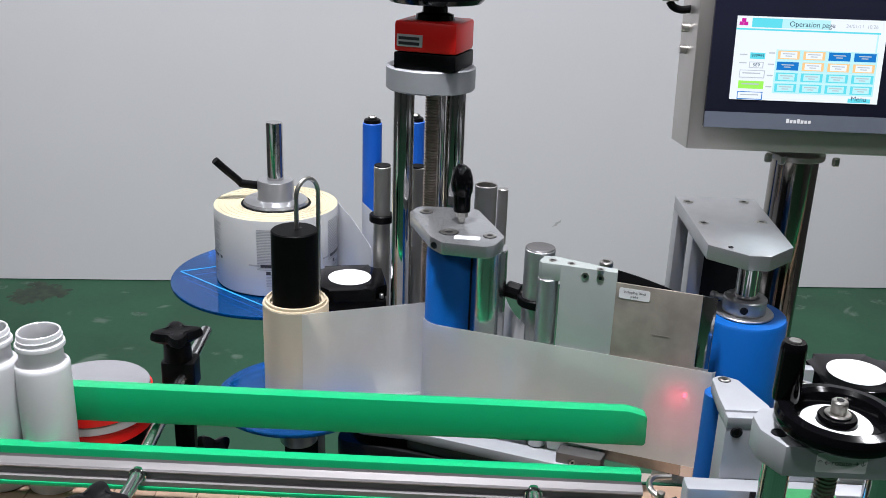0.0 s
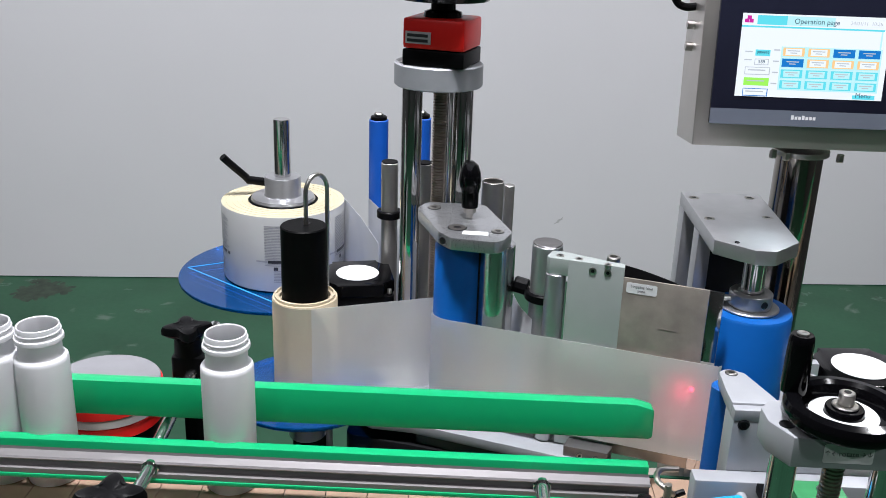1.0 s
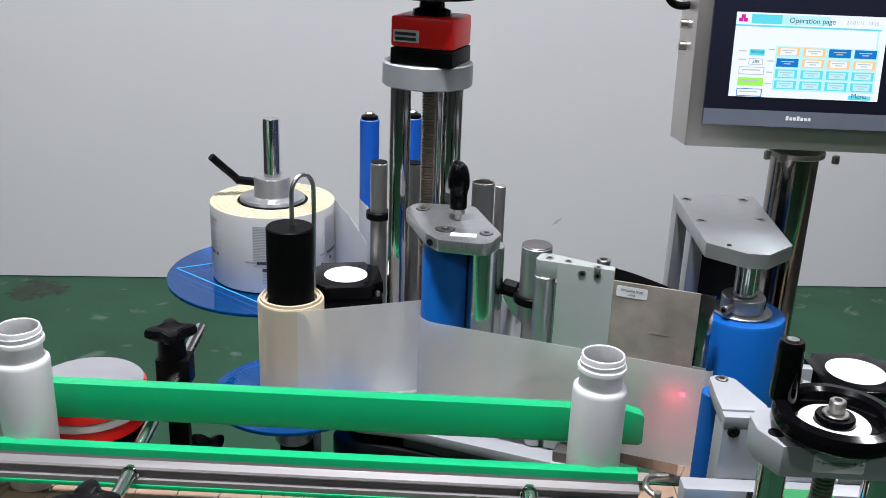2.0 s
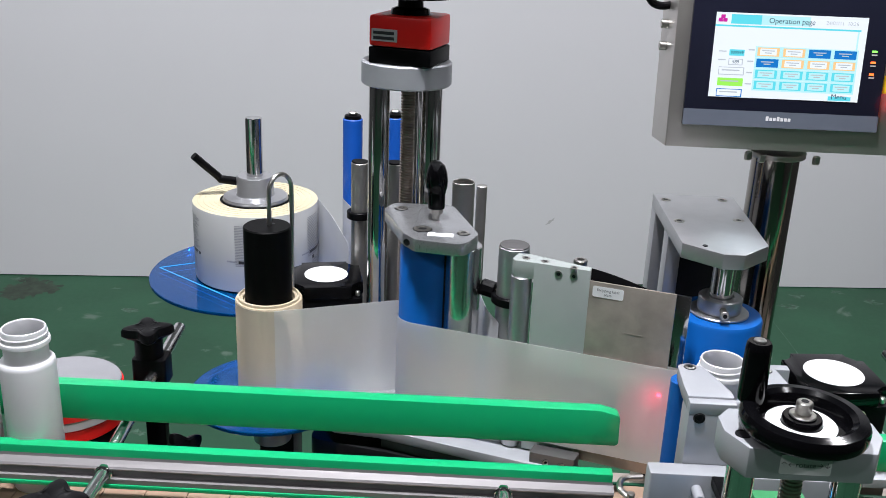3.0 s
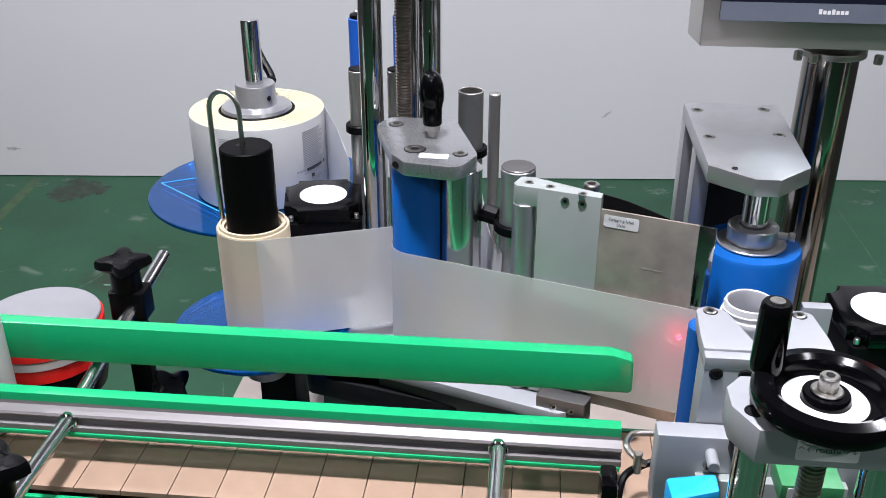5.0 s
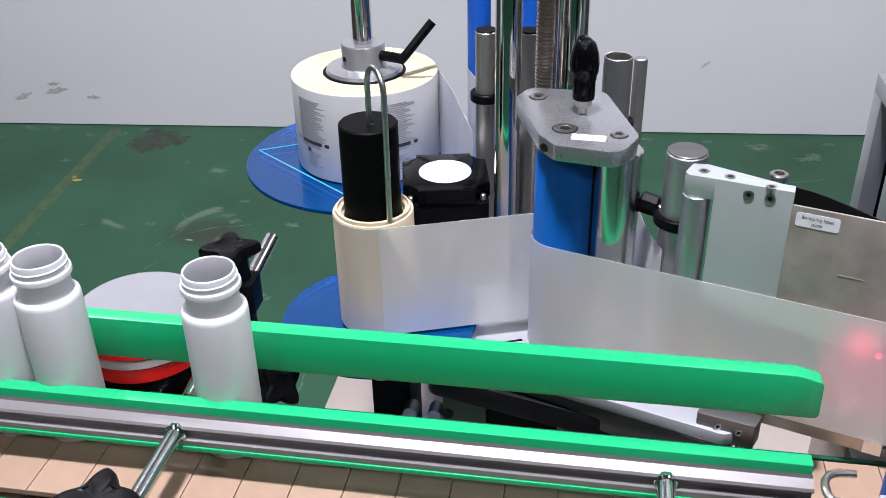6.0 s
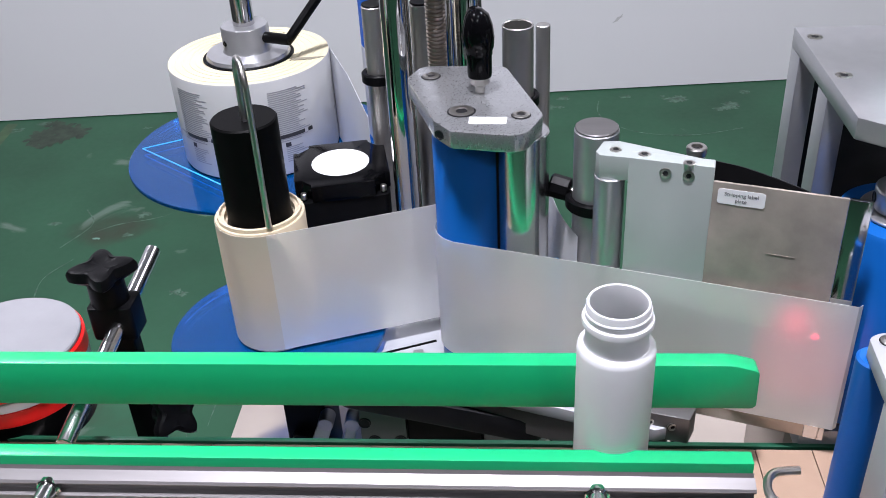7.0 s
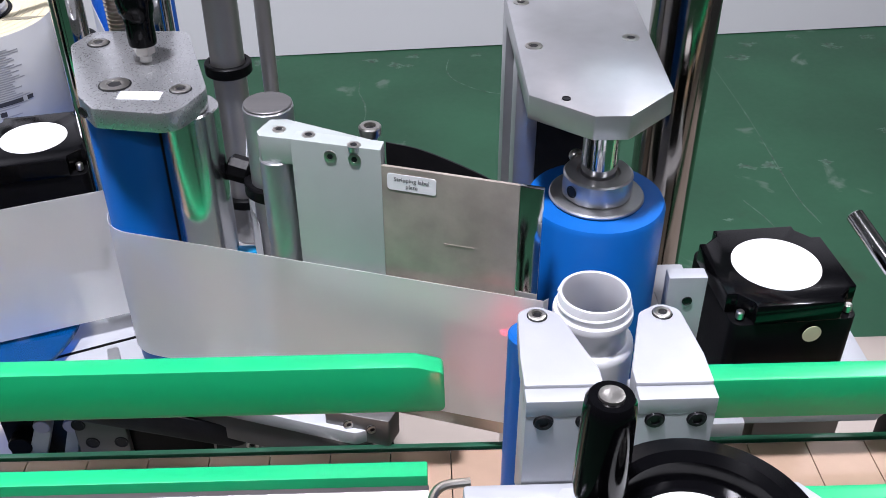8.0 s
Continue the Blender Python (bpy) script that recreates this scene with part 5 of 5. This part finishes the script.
def hand_wheel():
    t = thing("adjuster", (0.243, 0.55, 0.6), "spindle adjuster with a black hand wheel and chrome posts", "adjuster")
    bl = part("bridge", prism([(0.1925, 0.556), (0.2035, 0.5355), (0.2835, 0.5355), (0.2945, 0.556), (0.2945, 0.574), (0.285, 0.586), (0.202, 0.586), (0.1925, 0.574)], 0.8985, 0.9205, 0.0012), ALU_WHITE, t, "cut-cornered aluminium bridge")
    for x in (0.2085, 0.2785):
        part("post", cyl(x, 0.56, 0.6, 0.8985, 0.0095), CHROME, t, "chrome guide post")
    part("spindle", thread(0.243, 0.56, 0.6, 0.8985, 0.0072), SCREW_STEEL, t, "threaded steel spindle")
    hole("hole", (0.2035, 0.552, 0.9206), bl, 0.0042)
    c = (0.2385, 0.551)
    wh = part("wheel", lathe([(0.0125, 0.926), (0.037, 0.926), (0.0395, 0.9275), (0.0402, 0.929), (0.0402, 0.9345), (0.0385, 0.938), (0.032, 0.9392), (0.0285, 0.937), (0.0265, 0.9305), (0.0125, 0.9305), (0.0125, 0.926)], (c[0] + 0.002, c[1] + 0.0015, 0), 80), BLACK_GLOSS, t, "glossy black hand wheel")
    part("dial", ring(*c, 0.9306, 0.932, 0.0222, 0.0128), WHITE_DISC, wh, "white dial ring")
    part("boss", lathe([(0, 0.9172), (0.0125, 0.9172), (0.0125, 0.9355), (0.0118, 0.9365), (0, 0.9365)], (*c, 0)), BLACK_GLOSS, wh)
    part("washer", cyl(*c, 0.9366, 0.9382, 0.0085), STEEL, wh)
    part("bolt", cyl(*c, 0.9382, 0.947, 0.0052, 0.0008, 24), STEEL, wh)
    # dark hexagon painted for the shade in the bolt's socket
    part("bolt_socket", cyl(*c, 0.94705, 0.9472, 0.0026, 0, 6), DARK_STEEL, wh)
    part("grip", lathe([(0, 0.936), (0.0085, 0.936), (0.009, 0.94), (0.0088, 0.953), (0.0084, 0.972), (0.008, 0.976), (0.007, 0.9778), (0, 0.9778)], (0.211, 0.571, 0)), BLACK_GLOSS, wh, "black turning grip")
    part("grip_screw", lathe([(0, 0.9779), (0.0042, 0.9779), (0.004, 0.9788), (0.002, 0.979), (0, 0.9782)], (0.211, 0.571, 0), 20), STEEL, wh)
    m = pose(0.2398, 0.5352, 0.9103, 90)
    bm = prism(rounded([(-0.0162, -0.007), (0.0162, -0.007), (0.0162, 0.007), (-0.0162, 0.007)], 0.0016), 0, 0.0003, 0)
    bm.transform(m)
    st = part("sticker", bm, STICKER, bl, "white sticker lettered rotate between arrows")
    text("\u2191\u2190rotate\u2192\u2193", 0.0052, m @ pose(0, 0, 0.0004), INK, st)
    part("sensor_body", cyl(0.2255, 0.6, 0.82, 0.865, 0.006), BLACK, t)
    part("sensor_nut", cyl(0.2255, 0.6, 0.865, 0.872, 0.0078, 0.001, 6), STEEL, t)
    part("sensor_tip", lathe([(0, 0.872), (0.0042, 0.872), (0.0042, 0.88), (0.002, 0.884), (0, 0.884)], (0.2255, 0.6, 0)), SCREW_STEEL, t)
    part("sensor_arm", box(0.221, 0.231, 0.59, 0.66, 0.812, 0.82, 0.001), BLACK, t)
    part("cross_plate", box(0.196, 0.292, 0.53, 0.57, 0.6, 0.612, 0.001), ALU, t)
    part("blue_cover", prism(rounded([(0.177, 0.6), (0.209, 0.612), (0.209, 0.63), (0.175, 0.622)], 0.003), 0.786, 0.814, 0.003), CYAN_CLIP, t)
    part("circuit_cover", box(0.246, 0.285, 0.612, 0.64, 0.808, 0.822, 0.001), PCB, t)
    part("cover_label", box(0.25, 0.27, 0.6115, 0.6119, 0.81, 0.82, 0), STICKER, t)
    socket_screw("screw", (0.268, 0.628, 0.822), t, 0.004, 0.002)
    t.location += Vector((-0.003, -0.008, 0.005))


def end_shackle():
    t = thing("shackle", (0.175, 0.69, 0.73), "bent steel shackle with a black cable at the rail end", "shackle")
    z = 0.774
    part("bow", pipe(curve_pts([(0.1715, 0.667, z - 0.006), (0.166, 0.664, z), (0.159, 0.672, z + 0.003), (0.16, 0.683, z + 0.003), (0.166, 0.69, z + 0.003), (0.18, 0.692, z + 0.003)], 6), 0.0026, 10), STEEL, t)
    part("bolt", rod((0.166, 0.664, z - 0.012), (0.166, 0.664, z + 0.006), 0.0032), STEEL, t)
    part("cable", pipe(curve_pts([(0.182, 0.672, z - 0.006), (0.168, 0.668, z - 0.01), (0.156, 0.656, z - 0.012), (0.152, 0.64, z - 0.03), (0.152, 0.62, z - 0.06), (0.156, 0.6, z - 0.12)], 6), 0.0028, 8), BLACK, t)
    part("sensor_head", box(0.138, 0.15, 0.628, 0.652, z - 0.028, z + 0.004, 0.003), BLACK_GLOSS, t)
    part("holder", box(0.136, 0.176, 0.628, 0.65, 0.6, z - 0.03, 0.002), ALU, t)
    t.location += Vector((-0.004, 0.009, 0.011))


def drum_lamp():
    x, y = -0.3745, 0.84
    t = thing("striped_drum", (x, y, 0.53), "round drum with a grey lid and red and white bands", "drum")
    part("lid", cyl(x, y, 0.7715, 0.7755, 0.0545, 0.001, 72), LID_GREY, t, "flat light grey lid")
    for z0, z1, m, r in ((0.757, 0.7714, RED_PAINT, 0.0565), (0.7475, 0.7569, GREY_TOP, 0.056), (0.733, 0.7474, RED_PAINT, 0.055)):
        part("band", cyl(x, y, z0, z1, r, 0.001, 72), m, t)
    part("base", lathe([(0, 0.69), (0.034, 0.69), (0.05, 0.7), (0.054, 0.72), (0.054, 0.7329), (0, 0.7329)], (x, y, 0), 56), BLACK, t)
    part("stem", cyl(x, y, 0.001, 0.69, 0.02), DARK_STEEL, t)
    part("foot", cyl(x, y, 0.001, 0.02, 0.11), DARK_STEEL, t)


def cabinet():
    t = thing("machine_cabinet", (0.4, 0.8, 0), "beige painted steel machine cabinet under the labelling head", "cabinet")
    part("body", box(-0.282, 1.05, 0.8, 1.11, 0.06, 0.53, 0.004), BEIGE, t)
    for x in (-0.2, 0.98):
        for y in (0.85, 1.03):
            part("foot", cyl(x, y, 0.002, 0.06, 0.025), BLACK, t)


# ---- the control panel ----
def control_panel():
    Y = 1.0
    p = thing("panel_post", (0.355, 1.04, 0.0), "polished stainless steel post carrying the control box", "post")
    part("tube", cyl(0.355, 1.04, 0.01, 0.9905, 0.0255, 0.0008, 64), POST_STEEL, p)
    part("foot", cyl(0.355, 1.04, 0.002, 0.012, 0.07), STEEL, p)
    part("flange", cyl(0.355, 1.04, 0.9885, 0.9945, 0.031, 0.0006), STEEL, p)
    for x, y in ((0.318, 1.008), (0.33, 0.9995), (0.388, 0.9995), (0.389, 1.06)):
        part("bolt", cyl(x, y + 0.01, 0.9875, 0.9965, 0.0042, 0.001, 6), STEEL, p)
    t = thing("control_box", (0.36, 1.05, 1.003), "brushed stainless steel control box with a lit touch screen", "control box")
    part("box", prism(rounded([(0.224, Y), (0.4885, Y), (0.4885, 1.08), (0.224, 1.08)], 0.0015), 1.003, 1.225, 0.0012), STEEL_BOX, t)

    def face(name, x0, x1, z0, z1, d, m, parent, label="", w=0.0):
        return part(name, box(x0, x1, Y - d, Y - d + 0.0015, z0, z1, w), m, parent, label, smooth=False)

    bz = part("bezel", prism(rounded([(0.2385, Y - 0.0062), (0.4395, Y - 0.0062), (0.4395, Y - 0.0003), (0.2385, Y - 0.0003)], 0.001), 1.0275, 1.175, 0.0014), DARK_GLASS, t, "dark glass bezel")
    lower = face("chin", 0.2385, 0.4395, 1.0275, 1.044, 0.0066, GREY_BEZEL, bz, "slate grey lower bezel")
    face("top_band", 0.2385, 0.4395, 1.1635, 1.175, 0.0066, GREY_BEZEL, bz)
    for k in range(7):
        face("maker_mark", 0.324 + k * 0.0038, 0.3268 + k * 0.0038, 1.0347, 1.038 + (0.0012 if k in (0, 3) else 0), 0.0069, STICKER, lower)
    sc = face("screen", 0.262, 0.4155, 1.0575, 1.1425, 0.0067, S_WHITE, bz, "glowing white touch screen")
    X0, Z1, W, H = 0.262, 1.1425, 0.1535, 0.085
    lay = [0.0068]

    def ui(u0, u1, v0, v1, m, nm="button", parent=sc):
        lay[0] += 0.0000035
        return face(nm, X0 + u0 * W, X0 + u1 * W, Z1 - v1 * H, Z1 - v0 * H, lay[0] + 0.00012, m, parent)

    ui(0.1, 0.62, 0.02, 0.13, S_PALE, "header")
    ui(0.1, 0.3, 0.02, 0.13, S_CYAN, "header_tint")
    ui(0.0, 0.96, 0.145, 0.165, S_CYAN, "rule")
    for k, (u, v) in enumerate(((0.03, 0.09), (0.06, 0.09), (0.045, 0.05))):
        ui(u - 0.014, u + 0.014, v - 0.022, v + 0.022, S_MAGENTA, "emblem")
    ui(0.94, 0.95, 0.165, 0.4, S_PALE, "rule")
    for r in range(4):
        for c in range(4):
            u, v = 0.295 + c * 0.17, 0.395 + r * 0.132
            m = (S_ORANGE, S_ORANGE, S_BLUE, S_BLUE) if r == 0 else (S_BLUE, S_ORANGE, S_ORANGE, S_ORANGE) if r == 1 else (S_CYAN,) * 4
            ui(u - 0.012, u + 0.157, v - 0.012, v + 0.117, S_PALE, "button_surround")
            ui(u, u + 0.146, v, v + 0.1, m[c])
            ui(u + 0.018, u + 0.128, v + 0.012, v + 0.088, S_WHITE if m[c] == S_ORANGE else S_PALE if m[c] == S_CYAN else S_BLUE, "button_face")
            ui(u + 0.03, u + 0.115, v + 0.03, v + 0.042, S_GREY, "button_word")
            ui(u + 0.05, u + 0.095, v + 0.056, v + 0.068, S_GREY, "button_word")
        ui(0.235, 0.275, 0.42 + r * 0.135, 0.435 + r * 0.135, S_GREY, "row_word")
    for v0, m, u0, u1 in ((0.43, S_CYAN, 0.11, 0.21), (0.54, S_GREY, 0.11, 0.205), (0.64, S_GREY, 0.05, 0.22), (0.77, S_GREEN, 0.05, 0.22), (0.9, S_BLUE, 0.05, 0.22)):
        ui(u0, u1, v0, v0 + (0.075 if v0 < 0.6 else 0.095), m)
        ui(u0 + 0.004, u1 - 0.006, v0 + 0.008, v0 + (0.067 if v0 < 0.6 else 0.085), S_CYAN if m == S_CYAN else S_GREEN if m == S_GREEN else S_WHITE, "button_face")
        if v0 > 0.6:
            ui(u0 + 0.02, u1 - 0.03, v0 + 0.03, v0 + 0.045, S_GREY, "button_word")
    for v in (0.45, 0.55):
        ui(0.04, 0.09, v, v + 0.012, S_GREY, "field_word")
    ui(0.8, 0.95, 0.94, 0.99, S_CYAN, "menu_key")
    d = lay[0] + 0.0003

    def words(b, size, u, v, m, align="CENTER"):
        text(b, size, pose(X0 + u * W, Y - d, Z1 - v * H, 90), m, sc, align=align)

    words("Operation page", 0.0074, 0.5, 0.08, S_INK)
    words("24/01/11  10:26", 0.0052, 0.83, 0.08, S_GREY)
    words("Menu", 0.0072, 0.87, 0.945, S_INK)
    words("589", 0.0048, 0.157, 0.578, S_INK)
    words("999999", 0.0044, 0.16, 0.467, S_INK)
    for z, m in ((1.1095, GREEN_LED), (1.0985, ORANGE_LED), (1.0865, ORANGE_LED)):
        face("status_lamp", 0.4235, 0.4285, z - 0.001, z + 0.001, 0.0068, m, bz)
        face("lamp_word", 0.4235, 0.429, z - 0.0042, z - 0.0028, 0.0068, GREY_TOP, bz)
    sg = face("warning_sign", 0.442, 0.481, 1.0675, 1.0855, 0.0008, YELLOW, t, "yellow emergency stop sign")
    text("\u7d27\u6025\u505c\u6b62", 0.0082, pose(0.4615, Y - 0.0011, 1.08, 90), PRINT_DARK, sg)
    text("Emergency Stop", 0.0046, pose(0.4615, Y - 0.0011, 1.0715, 90), PRINT_DARK, sg)
    m, _ = along((0.4635, Y, 1.0495), (0.4635, Y - 0.1, 1.0495))
    part("stop_button", lathe([(0, 0), (0.0125, 0), (0.0125, 0.012), (0.0185, 0.013), (0.0198, 0.017), (0.0192, 0.024), (0.014, 0.029), (0, 0.0305)], seg=48, m=m), RED, t, "red mushroom stop button")
    m, _ = along((0.4635, Y, 1.1215), (0.4635, Y - 0.1, 1.1215))
    gb = part("start_button", lathe([(0, 0), (0.0145, 0), (0.0145, 0.005), (0.012, 0.006), (0, 0.006)], seg=40, m=m), STEEL, t)
    part("button_lens", lathe([(0, 0.006), (0.0115, 0.006), (0.011, 0.01), (0, 0.0108)], seg=40, m=m), GREEN_BUTTON, gb, "lit green push button")
    face("name_sign", 0.442, 0.481, 1.141, 1.155, 0.0008, YELLOW, t)
    for z in (1.105, 1.128):
        part("side_screw", rod((0.2275, 1.045, z), (0.2165, 1.045, z), 0.0048, seg=16), STEEL, t)
    part("hinge_strip", box(0.2255, 0.2284, 1.039, 1.051, 1.095, 1.19, 0.0005), ALU, t)
    lt = part("lever", pipe(curve_pts([(0.227, 1.045, 1.148), (0.215, 1.045, 1.1465), (0.206, 1.045, 1.149), (0.201, 1.045, 1.155)], 5), 0.0042, 10), BLACK, t, "black latch lever")
    t.location, t.rotation_euler = (0.36, 1.0497, 0.9978), (radians(-6), 0, 0)
    part("lever_knob", cyl(0.202, 1.045, 1.155, 1.172, 0.009), STEEL, lt)


room()
conv = conveyor()
guide_rails()
clamps()
cabinet()
head_plate()
column()
rollers()
stripper()
wrap_station()
motors()
nips()
hand_wheel()
end_shackle()
drum_lamp()
control_panel()
liner()
label_roll = supply_roll()
paper_roll = rewind_roll()
flock = bottles()

# slats of the chain, one object each on a shared mesh
SLAT = slat_mesh()
LOOP = 2 * (CX1 - CX0) + 2 * math.pi * TURN_R
COUNT = int(LOOP / PITCH)
slats = []
for k in range(COUNT):
    s = new("slat", SLAT)
    s.parent = conv
    slats.append(s)


def on_loop(u):
    """The pose of a slat at a length u along the chain's loop, in the conveyor's space."""
    u %= LOOP
    n, q = CX1 - CX0, math.pi * TURN_R
    zt = BELT_Z
    if u < n:
        return pose(CX0 + u, 0, zt)
    if u < n + q:
        a = (u - n) / TURN_R
        return pose(CX1 + TURN_R * math.sin(a), 0, zt - TURN_R + TURN_R * math.cos(a), 0, math.degrees(a), 0)
    if u < 2 * n + q:
        return pose(CX1 - (u - n - q), 0, zt - 2 * TURN_R, 0, 180, 0)
    a = (u - 2 * n - q) / TURN_R
    return pose(CX0 - TURN_R * math.sin(a), 0, zt - TURN_R - TURN_R * math.cos(a), 0, 180 + math.degrees(a), 0)


def motions():
    for k, s in enumerate(slats):
        walk(s, [(t / 10, on_loop(k * LOOP / COUNT + SPEED * t / 10)) for t in range(0, 81)])
    for b, rows in zip(flock, bottle_rows()):
        walk(b, rows)
    turn = [(0, 165), (3.0, 165), (3.1, 150), (3.2, 128), (3.3, 105), (3.4, 98), (3.5, 88), (3.6, 84), (4.2, 82), (5.2, 82), (5.3, 78), (5.4, 74), (5.5, 64), (5.6, 30), (5.7, 2), (5.8, -16), (6.0, -20), (8, -20)]
    walk(label_roll, [(t, pose(*SUPPLY, 0.753, 0, 0, a - 0)) for t, a in turn])
    wind = [(t, 50 + (a - 165) * 2.85) for t, a in turn if t < 5] + [(5.2, -190), (5.3, -212), (5.4, -275), (5.5, -342), (5.6, -388), (5.7, -405), (6.0, -411), (6.5, -423), (8, -424)]
    walk(paper_roll, [(t, pose(*REWIND, 0.742, 0, 0, a)) for t, a in wind])
    walk(WRAPPED[0], [(t / 10, pose(*WRAP, 0.735, 0, 0, 40 * t)) for t in range(0, 81)])
    press = [(0, -0.0225), (2.3, -0.0225), (2.45, 0), (3.5, 0), (3.6, -0.0225), (4.75, -0.0225), (4.9, 0), (5.72, 0), (5.85, -0.0225), (7.42, -0.0225), (7.5, -0.012), (7.58, 0), (8, 0)]
    for ob in PRESSED:
        x, y, z = ob.location
        walk(ob, [(t, pose(x, y + d, z)) for t, d in press])


motions()
